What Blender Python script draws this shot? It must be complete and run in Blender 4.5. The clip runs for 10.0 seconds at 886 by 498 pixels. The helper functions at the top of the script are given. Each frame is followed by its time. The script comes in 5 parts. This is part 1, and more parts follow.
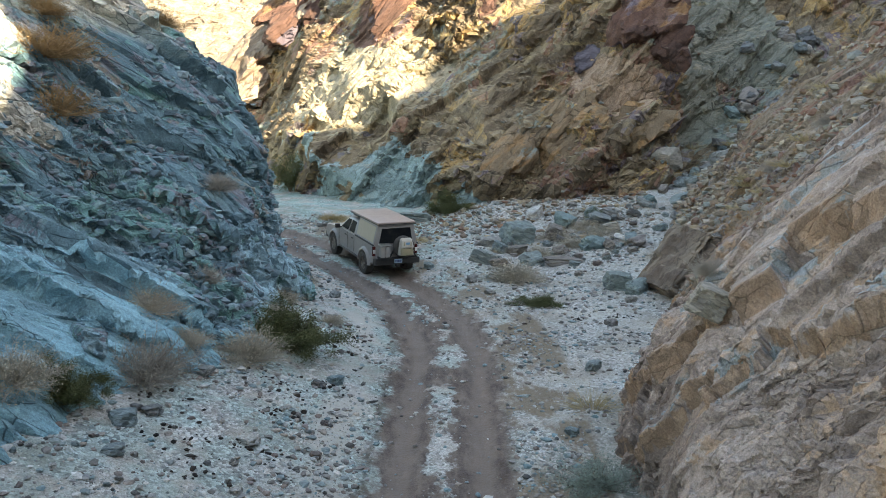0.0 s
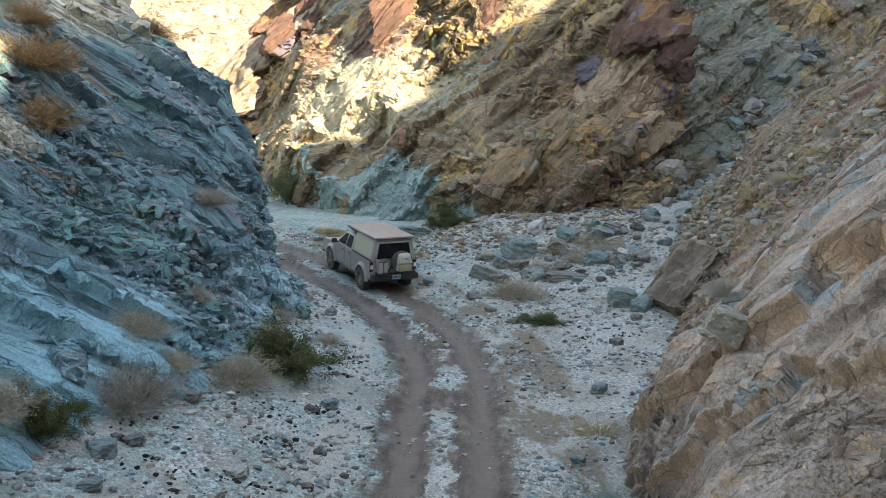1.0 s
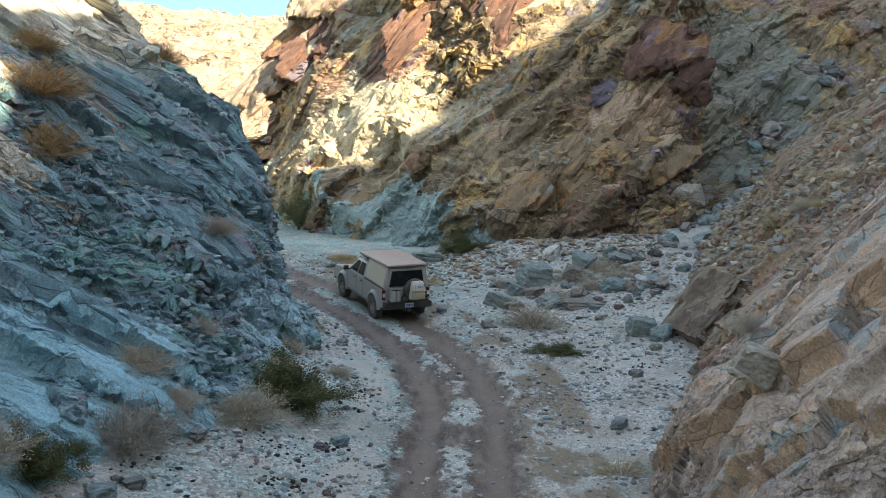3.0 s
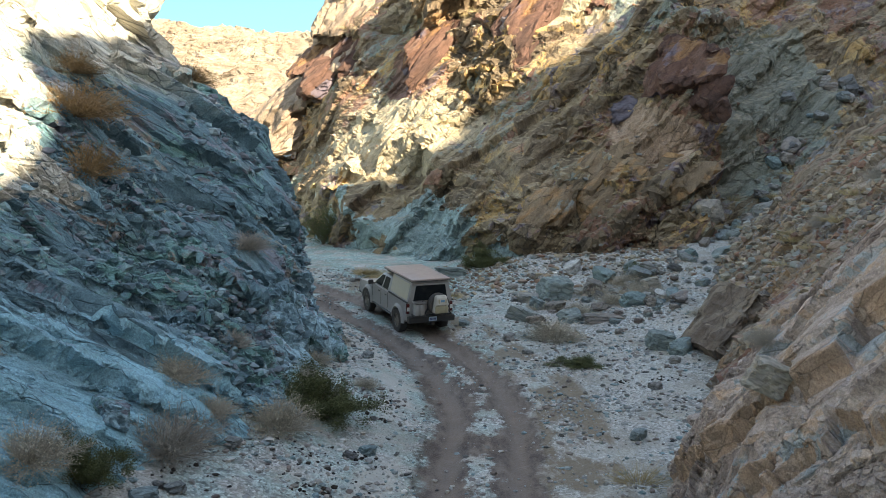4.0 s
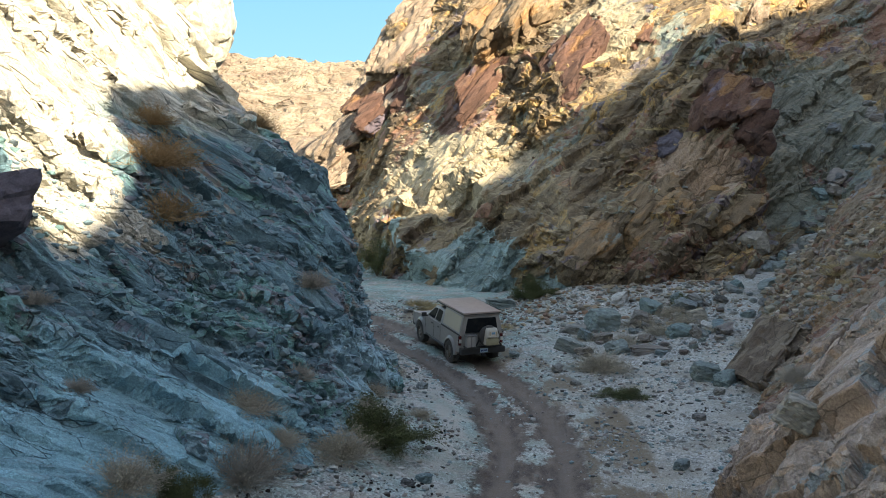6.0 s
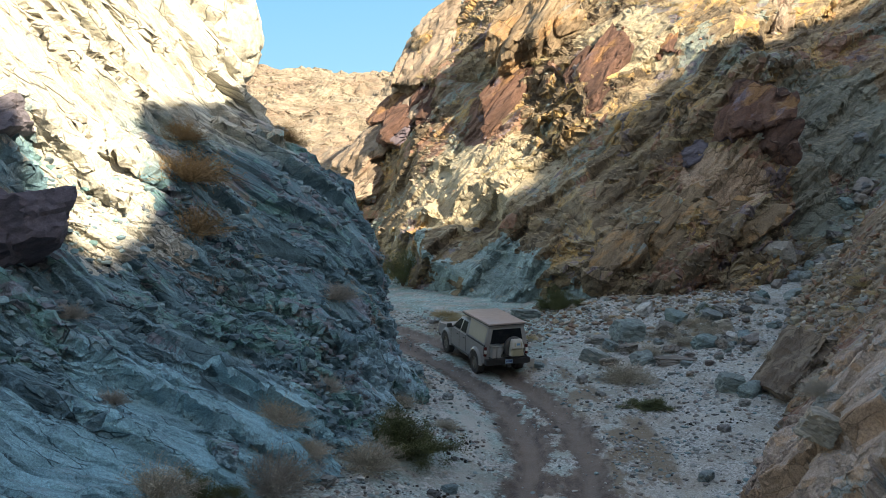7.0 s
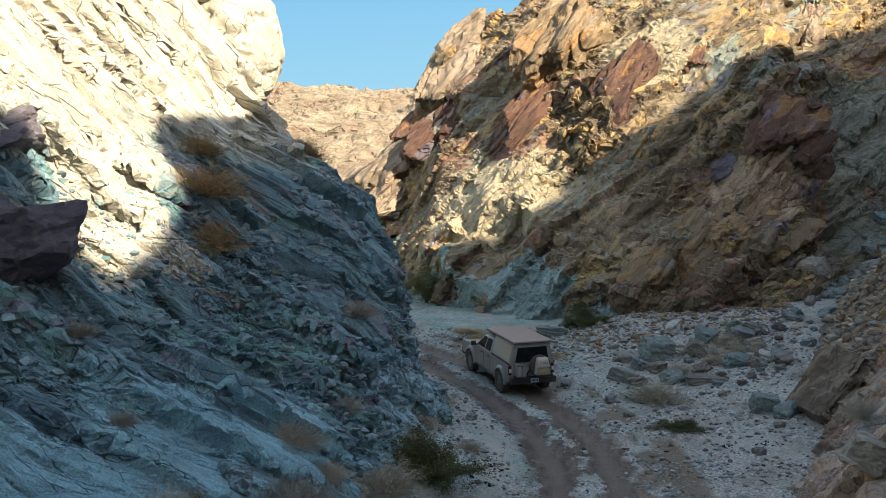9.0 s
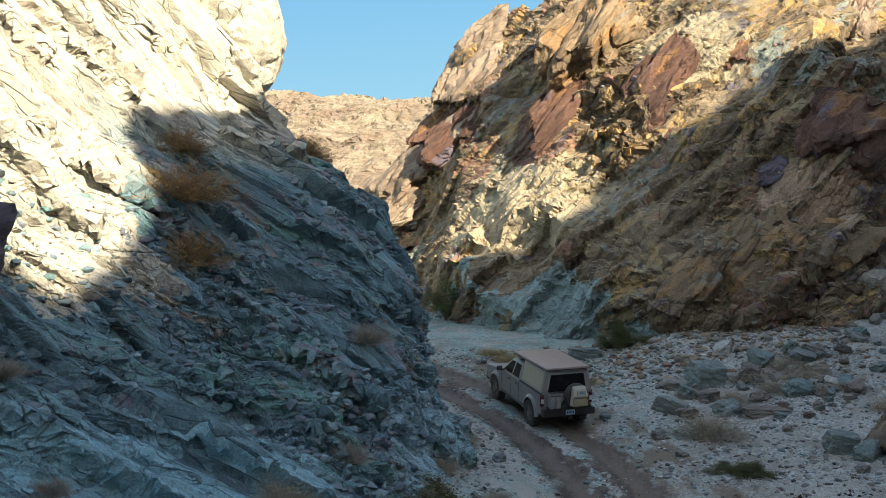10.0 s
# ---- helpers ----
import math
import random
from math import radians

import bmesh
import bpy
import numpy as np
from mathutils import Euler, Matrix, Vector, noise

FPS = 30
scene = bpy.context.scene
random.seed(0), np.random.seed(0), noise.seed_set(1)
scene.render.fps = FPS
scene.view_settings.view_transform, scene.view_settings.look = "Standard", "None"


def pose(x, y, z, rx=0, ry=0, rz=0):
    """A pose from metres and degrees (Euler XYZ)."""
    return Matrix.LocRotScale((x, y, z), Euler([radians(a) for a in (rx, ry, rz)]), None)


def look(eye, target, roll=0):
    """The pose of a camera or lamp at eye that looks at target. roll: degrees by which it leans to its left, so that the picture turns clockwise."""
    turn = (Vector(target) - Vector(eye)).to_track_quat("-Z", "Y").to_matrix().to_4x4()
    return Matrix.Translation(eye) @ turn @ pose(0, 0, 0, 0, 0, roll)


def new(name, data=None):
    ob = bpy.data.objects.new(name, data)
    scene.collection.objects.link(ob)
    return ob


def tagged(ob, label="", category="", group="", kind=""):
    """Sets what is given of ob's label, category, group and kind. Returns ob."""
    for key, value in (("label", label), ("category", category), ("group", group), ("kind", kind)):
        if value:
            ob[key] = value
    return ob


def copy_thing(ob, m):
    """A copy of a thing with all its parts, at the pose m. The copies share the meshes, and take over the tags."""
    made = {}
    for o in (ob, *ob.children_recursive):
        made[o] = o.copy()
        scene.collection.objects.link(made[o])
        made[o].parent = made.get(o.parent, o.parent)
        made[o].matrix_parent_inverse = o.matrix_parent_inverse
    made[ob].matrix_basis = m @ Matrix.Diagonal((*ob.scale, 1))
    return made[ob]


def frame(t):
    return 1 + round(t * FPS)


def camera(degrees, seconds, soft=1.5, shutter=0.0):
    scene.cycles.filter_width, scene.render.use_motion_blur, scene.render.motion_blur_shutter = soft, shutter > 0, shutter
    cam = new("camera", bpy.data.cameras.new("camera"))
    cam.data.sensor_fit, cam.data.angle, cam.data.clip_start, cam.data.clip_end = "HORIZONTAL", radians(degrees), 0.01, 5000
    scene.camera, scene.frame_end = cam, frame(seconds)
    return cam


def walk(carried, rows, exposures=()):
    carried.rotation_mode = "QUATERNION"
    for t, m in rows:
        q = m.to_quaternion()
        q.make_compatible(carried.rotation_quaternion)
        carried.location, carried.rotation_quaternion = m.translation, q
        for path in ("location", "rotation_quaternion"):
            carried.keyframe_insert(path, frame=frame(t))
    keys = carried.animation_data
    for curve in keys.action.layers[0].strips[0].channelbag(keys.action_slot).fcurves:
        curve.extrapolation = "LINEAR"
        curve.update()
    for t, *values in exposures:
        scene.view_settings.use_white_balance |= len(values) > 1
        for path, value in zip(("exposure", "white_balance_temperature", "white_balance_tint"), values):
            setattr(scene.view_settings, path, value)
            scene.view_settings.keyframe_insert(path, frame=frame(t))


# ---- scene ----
cam = camera(49.4, 10.0, 0.95)
PATH = [
    (0, (0.009, -0.006, 7.308), (0.009, 1.962, 6.953), 0.8),
    (0.5, (0.013, 0.433, 7.29), (0.014, 2.404, 6.947), 0.8),
    (1, (0.005, 0.967, 7.288), (0.006, 2.939, 6.956), 0.8),
    (1.5, (-0.002, 1.463, 7.288), (0.0, 3.436, 6.965), 0.8),
    (2, (0.005, 1.77, 7.319), (0.005, 3.745, 7.008), 0.8),
    (2.5, (0.011, 1.825, 7.333), (0.001, 3.803, 7.033), 0.7),
    (4, (-0.071, 0.927, 7.526), (-0.142, 2.909, 7.266), 0.4),
    (4.5, (-0.082, 0.498, 7.672), (-0.174, 2.48, 7.424), 0.3),
    (5, (-0.083, 0.085, 7.835), (-0.203, 2.067, 7.601), 0.1),
    (5.5, (-0.07, -0.243, 7.971), (-0.215, 1.739, 7.75), -0.0),
    (7, (-0.003, -0.794, 8.235), (-0.23, 1.183, 8.043), -0.5),
    (7.5, (0.039, -0.832, 8.247), (-0.204, 1.145, 8.065), -0.5),
    (8, (0.081, -0.811, 8.234), (-0.18, 1.165, 8.066), -0.6),
    (8.5, (0.068, -0.689, 8.218), (-0.195, 1.287, 8.055), -0.6),
    (9, (-0.033, -0.001, 8.132), (-0.312, 1.973, 7.975), -0.7),
    (9.5, (-0.276, 1.599, 7.929), (-0.579, 3.571, 7.783), -0.8),
    (10, (-0.738, 4.178, 7.865), (-1.055, 6.148, 7.732), -0.9),
]
walk(cam, [(t, look(eye, target, roll)) for t, eye, target, roll in PATH],
     [(0.0, 2.37, 8700.0, 5.5), (2.5, 2.26, 8700.0, 5.5), (4.0, 2.02, 8500.0, 5.5), (7.5, 1.46, 8200.0, 5.5), (10.0, 1.32, 8200.0, 5.5)])

# ---- world, sun ----
SUN_AZ = Vector((0.8, -0.6, 0.0))      # plan direction towards the sun
SUN_TAN = 0.65                         # tangent of its elevation
world = bpy.data.worlds.new("world")
scene.world = world
world.use_nodes = True
wn = world.node_tree.nodes
sky = wn.new("ShaderNodeTexSky")
sky.sky_type = "NISHITA"
sky.sun_disc = False
sky.sun_elevation = math.atan(SUN_TAN)
sky.sun_rotation = math.atan2(SUN_AZ.x, SUN_AZ.y)
sky.air_density = 1.0
sky.dust_density = 0.6
sky.ozone_density = 1.0
wn["Background"].inputs["Strength"].default_value = 0.15
world.node_tree.links.new(sky.outputs[0], wn["Background"].inputs["Color"])
sun = new("sun", bpy.data.lights.new("sun", "SUN"))
sun.data.energy = 5.0
sun.data.angle = radians(0.55)
sun.data.color = (1.0, 0.95, 0.88)
sun.matrix_world = look((SUN_AZ.x * 50, SUN_AZ.y * 50, 50 * SUN_TAN), (0, 0, 0))


# ---- numeric noise ----
def hash01(ix, iy, iz, k):
    """Repeatable random numbers in 0..1 for whole-number cells."""
    h = np.full(ix.shape, (k * 668265263 + 374761393) & 0xFFFFFFFF, np.int64)
    for part_i, by in ((ix, 1540483477), (iy, 1103515245), (iz, 1274126177)):
        h = h ^ ((part_i.astype(np.int64) * by) & 0xFFFFFFFF)
        h = ((h ^ (h >> 15)) * 739982445) & 0xFFFFFFFF
        h = ((h ^ (h >> 12)) * 695872825) & 0xFFFFFFFF
        h = h ^ (h >> 15)
    return (h & 0xFFFFFF) / float(0x1000000)


def vnoise(p, size, seed=0):
    """Smooth value noise, -1..1, at the points p (n x 3)."""
    q = p / size
    b = np.floor(q).astype(np.int64)
    f = q - b
    f = f * f * (3 - 2 * f)
    out = 0
    for dx in (0, 1):
        for dy in (0, 1):
            for dz in (0, 1):
                w = (f[:, 0] if dx else 1 - f[:, 0]) * (f[:, 1] if dy else 1 - f[:, 1]) * (f[:, 2] if dz else 1 - f[:, 2])
                out = out + w * hash01(b[:, 0] + dx, b[:, 1] + dy, b[:, 2] + dz, seed)
    return out * 2 - 1


def fbm(p, size, octaves=4, seed=0):
    out, amp, total = 0, 1.0, 0.0
    for n in range(octaves):
        out = out + amp * vnoise(p + 17.3 * n, size / 2**n, seed + n)
        total += amp
        amp *= 0.5
    return out / total


def facets(p, size, seed, turn=None, stretch=(1, 1, 1), tilt=1.0, steep=3.0):
    """Jointed rock: blocks of random size and tilt, packed together; each is flat on top with steep sides, and the highest shows.
    Gives the push (about -0.5..0.5), the showing block's tone 0..1 and the height over the next block, small at a joint."""
    q = (p if turn is None else p @ turn) / (size * np.array(stretch))
    b = np.floor(q).astype(np.int64)
    best = np.full(len(q), -1.0)
    second = np.full(len(q), -1.0)
    tone = np.full(len(q), 0.2)
    for dx in (-1, 0, 1):
        for dy in (-1, 0, 1):
            for dz in (-1, 0, 1):
                c = b + (dx, dy, dz)
                r = [hash01(c[:, 0], c[:, 1], c[:, 2], seed * 7 + k) for k in range(7)]
                o = [q[:, k] - c[:, k] - 0.1 - 0.8 * r[k] for k in range(3)]
                top = 0.75 * (r[3] - 0.5) + tilt * ((r[4] - 0.5) * o[0] + (r[5] - 0.5) * o[1] + (r[6] - 0.5) * o[2]) * 2.0
                lean = (r[4] - r[6]) * 0.5
                wide = np.maximum(np.maximum(np.abs(o[0] + lean * o[2]), np.abs(o[1]) * 0.9), np.maximum(np.abs(o[2] - lean * o[0]), 0.74 * np.abs(o[0] + (0.4 + r[5]) * o[2])))
                h = np.minimum(top, 0.75 * (r[3] - 0.5) + steep * (0.62 - wide))
                won = h > best
                second = np.where(won, best, np.maximum(second, h))
                best = np.where(won, h, best)
                tone = np.where(won, hash01(c[:, 0], c[:, 1], c[:, 2], seed * 7 + 9), tone)
    return best - 0.15, tone, best - second


def bedding(along, outward):
    """Axes of a bedding as columns: along its grain, out of the face, and across the beds."""
    a, n = Vector(along).normalized(), Vector(outward)
    n = (n - a * n.dot(a)).normalized()
    return np.array((a, n, a.cross(n))).T


def cubic(knots, values, x):
    """A smooth curve through values (along axis 0) at the knots."""
    knots, values, x = np.asarray(knots, float), np.asarray(values, float), np.asarray(x, float)
    rate = np.diff(values, axis=0) / np.diff(knots).reshape((-1,) + (1,) * (values.ndim - 1))
    slope = np.zeros_like(values)
    same = rate[:-1] * rate[1:] > 0
    slope[1:-1] = np.where(same, 2 * rate[:-1] * rate[1:] / np.where(same, rate[:-1] + rate[1:], 1), 0)
    slope[0], slope[-1] = rate[0], rate[-1]
    i = np.clip(np.searchsorted(knots, x, side="right") - 1, 0, len(knots) - 2)
    h = knots[i + 1] - knots[i]
    t = np.clip((x - knots[i]) / h, 0, 1)
    shape = (len(x),) + (1,) * (values.ndim - 1)
    t, h = t.reshape(shape), h.reshape(shape)
    a, b2 = values[i], values[i + 1]
    return (2 * t**3 - 3 * t**2 + 1) * a + (t**3 - 2 * t**2 + t) * h * slope[i] + (3 * t**2 - 2 * t**3) * b2 + (t**3 - t**2) * h * slope[i + 1]


def steps(*stretches):
    """Numbers along an axis: (start, end, spacing) one after another."""
    return np.concatenate([np.arange(a, b, d) for a, b, d in stretches])


# ---- meshes ----
def grid_mesh(name, points, materials, tone=None, flip=False, smooth=False):
    """A mesh object from a grid of points (rows x columns x 3)."""
    rows, cols = points.shape[:2]
    idx = np.arange(rows * cols).reshape(rows, cols)
    quads = np.stack([idx[:-1, :-1], idx[:-1, 1:], idx[1:, 1:], idx[1:, :-1]], -1).reshape(-1, 4)
    return fast_mesh(name, points.reshape(-1, 3), quads[:, ::-1] if flip else quads, materials, tone, smooth)


def fast_mesh(name, verts, faces, materials, tone=None, smooth=False):
    me = bpy.data.meshes.new(name)
    n = faces.shape[1]
    me.vertices.add(len(verts))
    me.vertices.foreach_set("co", np.ascontiguousarray(verts, np.float32).ravel())
    me.loops.add(faces.size)
    me.loops.foreach_set("vertex_index", np.ascontiguousarray(faces, np.int32).ravel())
    me.polygons.add(len(faces))
    me.polygons.foreach_set("loop_start", np.arange(0, faces.size, n, dtype=np.int32))
    me.polygons.foreach_set("loop_total", np.full(len(faces), n, np.int32))
    me.polygons.foreach_set("use_smooth", np.full(len(faces), smooth))
    if tone is not None:
        at = me.attributes.new("tone", "FLOAT", "POINT" if np.size(tone) == len(verts) else "FACE")
        at.data.foreach_set("value", np.ascontiguousarray(tone, np.float32).ravel())
    me.update(calc_edges=True)
    for m in materials if isinstance(materials, (list, tuple)) else [materials]:
        me.materials.append(m)
    return new(name, me)


def grid_normals(points):
    du = np.gradient(points, axis=0)
    dv = np.gradient(points, axis=1)
    n = np.cross(du, dv)
    return n / np.maximum(np.linalg.norm(n, axis=2, keepdims=True), 1e-9)


# ---- materials ----
class Nodes:
    """Short hand for building a node material."""

    def __init__(self, name, rough=0.9):
        self.mat = bpy.data.materials.new(name)
        self.mat.use_nodes = True
        self.tree = self.mat.node_tree
        self.shader = self.tree.nodes["Principled BSDF"]
        self.shader.inputs["Roughness"].default_value = rough
        self.shader.inputs["Specular IOR Level"].default_value = 0.3
        self.coords = self.tree.nodes.new("ShaderNodeTexCoord").outputs["Object"]

    def put(self, socket, value):
        if isinstance(value, bpy.types.NodeSocket):
            self.tree.links.new(value, socket)
        elif isinstance(value, tuple) and len(value) == 3 and socket.type == "RGBA":
            socket.default_value = (*value, 1)
        else:
            socket.default_value = value

    def space(self, turn=(0, 0, 0), scale=(1, 1, 1), place=(0, 0, 0)):
        n = self.tree.nodes.new("ShaderNodeMapping")
        self.put(n.inputs["Vector"], self.coords)
        n.inputs["Rotation"].default_value = [radians(a) for a in turn]
        n.inputs["Scale"].default_value = scale
        n.inputs["Location"].default_value = place
        return n.outputs[0]

    def along(self, axes, scale=(1, 1, 1), place=(0, 0, 0)):
        """Coordinates along the columns of axes, each with its own scale."""
        join = self.tree.nodes.new("ShaderNodeCombineXYZ")
        for k in range(3):
            n = self.tree.nodes.new("ShaderNodeVectorMath")
            n.operation = "DOT_PRODUCT"
            self.put(n.inputs[0], self.coords)
            n.inputs[1].default_value = [float(v) * scale[k] for v in axes[:, k]]
            m = self.math("ADD", n.outputs["Value"], place[k])
            self.put(join.inputs[k], m)
        return join.outputs[0]

    def warped(self, vector, by, scale):
        """The same coordinates, pushed about by noise."""
        n = self.tree.nodes.new("ShaderNodeTexNoise")
        self.put(n.inputs["Vector"], self.coords)
        n.inputs["Scale"].default_value, n.inputs["Detail"].default_value = scale, 4
        m = self.tree.nodes.new("ShaderNodeVectorMath")
        m.operation = "MULTIPLY_ADD"
        self.put(m.inputs[0], n.outputs["Color"])
        m.inputs[1].default_value = (by, by, by)
        self.put(m.inputs[2], vector)
        return m.outputs[0]

    def noise(self, scale, detail=4, rough=0.6, vector=None, warp=0.0):
        n = self.tree.nodes.new("ShaderNodeTexNoise")
        self.put(n.inputs["Vector"], vector or self.coords)
        n.inputs["Scale"].default_value, n.inputs["Detail"].default_value = scale, detail
        n.inputs["Roughness"].default_value, n.inputs["Distortion"].default_value = rough, warp
        return n.outputs["Fac"]

    def cells(self, scale, vector=None, feature="F1", out="Distance"):
        n = self.tree.nodes.new("ShaderNodeTexVoronoi")
        n.feature = feature
        self.put(n.inputs["Vector"], vector or self.coords)
        n.inputs["Scale"].default_value = scale
        return n.outputs[out]

    def chips(self, vector, scale):
        """Flat broken faces, each tilted its own way: gives height, a random tone and the distance to the nearest joint."""
        n = self.tree.nodes.new("ShaderNodeTexVoronoi")
        self.put(n.inputs["Vector"], vector)
        n.inputs["Scale"].default_value = scale
        off = self.tree.nodes.new("ShaderNodeVectorMath")
        off.operation = "SUBTRACT"
        self.put(off.inputs[0], vector)
        self.put(off.inputs[1], n.outputs["Position"])
        way = self.tree.nodes.new("ShaderNodeVectorMath")
        way.operation = "SUBTRACT"
        self.put(way.inputs[0], n.outputs["Color"])
        way.inputs[1].default_value = (0.5, 0.5, 0.5)
        dot = self.tree.nodes.new("ShaderNodeVectorMath")
        dot.operation = "DOT_PRODUCT"
        self.put(dot.inputs[0], off.outputs[0])
        self.put(dot.inputs[1], way.outputs[0])
        split = self.tree.nodes.new("ShaderNodeSeparateColor")
        self.put(split.inputs[0], n.outputs["Color"])
        height = self.math("ADD", dot.outputs["Value"], self.math("MULTIPLY", split.outputs[0], 0.12 / scale))
        return height, split.outputs[2], self.cells(scale, vector, "DISTANCE_TO_EDGE")

    def ramp(self, fac, *stops):
        n = self.tree.nodes.new("ShaderNodeValToRGB")
        self.put(n.inputs["Fac"], fac)
        el = n.color_ramp.elements
        while len(el) < len(stops):
            el.new(0.5)
        for e, (place, c) in zip(el, stops):
            e.position = place
            e.color = (*c, 1) if isinstance(c, tuple) else (c, c, c, 1)
        return n.outputs[0]

    def mix(self, fac, a, b, how="MIX"):
        n = self.tree.nodes.new("ShaderNodeMix")
        n.data_type, n.blend_type = "RGBA", how
        self.put(n.inputs["Factor"], fac)
        self.put(n.inputs["A"] if False else n.inputs[6], a)
        self.put(n.inputs[7], b)
        return n.outputs[2]

    def math(self, how, a, b=0.0, clamp=False):
        n = self.tree.nodes.new("ShaderNodeMath")
        n.operation, n.use_clamp = how, clamp
        self.put(n.inputs[0], a)
        self.put(n.inputs[1], b)
        return n.outputs[0]

    def attribute(self, name):
        n = self.tree.nodes.new("ShaderNodeAttribute")
        n.attribute_name = name
        return n.outputs["Fac"]

    def part_of(self, which):
        n = self.tree.nodes.new("ShaderNodeSeparateXYZ")
        self.put(n.inputs[0], self.coords)
        return n.outputs[which]

    def facing(self):
        g = self.tree.nodes.new("ShaderNodeNewGeometry")
        n = self.tree.nodes.new("ShaderNodeSeparateXYZ")
        self.put(n.inputs[0], g.outputs["Normal"])
        return n.outputs["Z"]

    def own_random(self):
        return self.tree.nodes.new("ShaderNodeObjectInfo").outputs["Random"]

    def island(self):
        return self.tree.nodes.new("ShaderNodeNewGeometry").outputs["Random Per Island"]

    def bump(self, height, strength=0.5, distance=0.05, onto=None):
        n = self.tree.nodes.new("ShaderNodeBump")
        n.inputs["Strength"].default_value, n.inputs["Distance"].default_value = strength, distance
        self.put(n.inputs["Height"], height)
        if onto is not None:
            self.put(n.inputs["Normal"], onto)
        return n.outputs[0]

    def done(self, colour, normal=None, rough=None):
        self.put(self.shader.inputs["Base Color"], colour)
        if normal is not None:
            self.put(self.shader.inputs["Normal"], normal)
        if rough is not None:
            self.put(self.shader.inputs["Roughness"], rough)
        return self.mat


BED_LEFT = bedding((0.64, 0.46, -0.61), (0.66, -0.05, 0.74))
BED_RIGHT = bedding((0.62, -0.58, 0.78), (-0.78, 0.0, 0.62))
BED_BACK = bedding((0.70, 0.35, 0.62), (0.0, -0.75, 0.66))
BED_FAR = np.eye(3)


def rock_material(name, base, stains, axes, dust, grain=1.0, low=None, dusty=0.75, high=None, zones=(), seams=0.62):
    """Bedded rock: base = (dark, middle, light); stains = [(colour, noise scale, threshold, offset)]; axes = bedding;
    low = (colour, height) of a differently coloured bed at the foot; high = (colour, height) above which sunlight is
    painted in."""
    n = Nodes(name, 0.9)
    face = n.attribute("tone")                                                       # each broken face has its own tone
    blocks = n.warped(n.along(axes, (0.36, 0.85, 1.5)), 0.09, 1.3 * grain)
    _, t_big, e_big = n.chips(blocks, 0.8 * grain)
    h_mid, t_mid, e_mid = n.chips(blocks, 2.3 * grain)
    h_small, t_small, e_small = n.chips(blocks, 7.5 * grain)
    fine = n.noise(26 * grain, 5, 0.8)
    speck = n.noise(70 * grain, 3, 0.8)
    vary = n.math("ADD", n.math("MULTIPLY", t_mid, 0.45), n.math("ADD", n.math("MULTIPLY", t_small, 0.25), n.math("MULTIPLY", face, 0.3)))
    broad = n.noise(0.4, 6, 0.62, n.along(axes, (0.6, 1.0, 1.2)))
    tone = n.math("ADD", n.math("MULTIPLY", face, 0.45), n.math("ADD", n.math("MULTIPLY", t_big, 0.25), n.math("MULTIPLY", t_mid, 0.30)))
    mixed = n.math("ADD", n.math("MULTIPLY", broad, 0.5), n.math("MULTIPLY", tone, 0.5))
    col = n.ramp(mixed, (0.32, base[0]), (0.50, base[1]), (0.68, base[2]))

    def shades(colour):
        return n.mix(vary, tuple(v * 0.66 for v in colour), tuple(min(v * 1.35, 1.0) for v in colour))

    if low:
        foot = n.math("ADD", n.math("MULTIPLY", n.part_of("Z"), -1 / low[1]), n.math("MULTIPLY", n.math("SUBTRACT", n.noise(0.22, 5, 0.6), 0.5), 2.2))
        foot = n.math("ADD", foot, n.math("MULTIPLY", tone, 0.35))
        col = n.mix(n.ramp(n.math("ADD", foot, 1.0), (0.30, 0.0), (0.62, 0.85)), col, shades(low[0]))
    for colour, scale, limit, shift in stains:
        patch = n.noise(scale, 6, 0.62, n.along(axes, (0.6, 1.0, 1.25), (shift, shift * 2, shift * 3)))
        patch = n.math("ADD", patch, n.math("MULTIPLY", n.math("SUBTRACT", tone, 0.5), 0.5))
        col = n.mix(n.ramp(patch, (limit, 0.0), (limit + 0.06, 0.85)), col, shades(colour))
    # sunlight put into the colour: paler and warmer above a height
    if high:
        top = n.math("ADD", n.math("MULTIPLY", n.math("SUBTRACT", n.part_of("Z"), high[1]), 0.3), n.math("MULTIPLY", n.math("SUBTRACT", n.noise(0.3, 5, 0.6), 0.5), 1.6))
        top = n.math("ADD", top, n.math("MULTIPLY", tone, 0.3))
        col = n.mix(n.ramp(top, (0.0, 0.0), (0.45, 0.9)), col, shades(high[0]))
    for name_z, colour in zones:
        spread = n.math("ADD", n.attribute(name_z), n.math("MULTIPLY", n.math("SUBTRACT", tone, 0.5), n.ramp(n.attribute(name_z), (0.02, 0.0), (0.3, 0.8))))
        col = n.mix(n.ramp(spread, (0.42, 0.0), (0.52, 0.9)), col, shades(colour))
    col = n.mix(0.75, col, n.ramp(fine, (0.36, 0.55), (0.5, 1.0), (0.64, 1.4)), "MULTIPLY")
    col = n.mix(0.6, col, n.ramp(speck, (0.34, 0.55), (0.5, 1.0), (0.66, 1.4)), "MULTIPLY")
    some = n.noise(0.7 * grain, 4, 0.7)
    joint = n.math("MULTIPLY", n.ramp(e_mid, (0.0, 0.0), (0.018, 1.0)), n.ramp(e_big, (0.0, 0.0), (0.010, 1.0)))
    joint = n.mix(n.ramp(some, (0.47, 0.0), (0.56, 1.0)), joint, (1.0, 1.0, 1.0))
    col = n.mix(n.math("MULTIPLY", n.math("SUBTRACT", 1.0, joint), seams), col, tuple(v * 0.25 for v in base[0]))
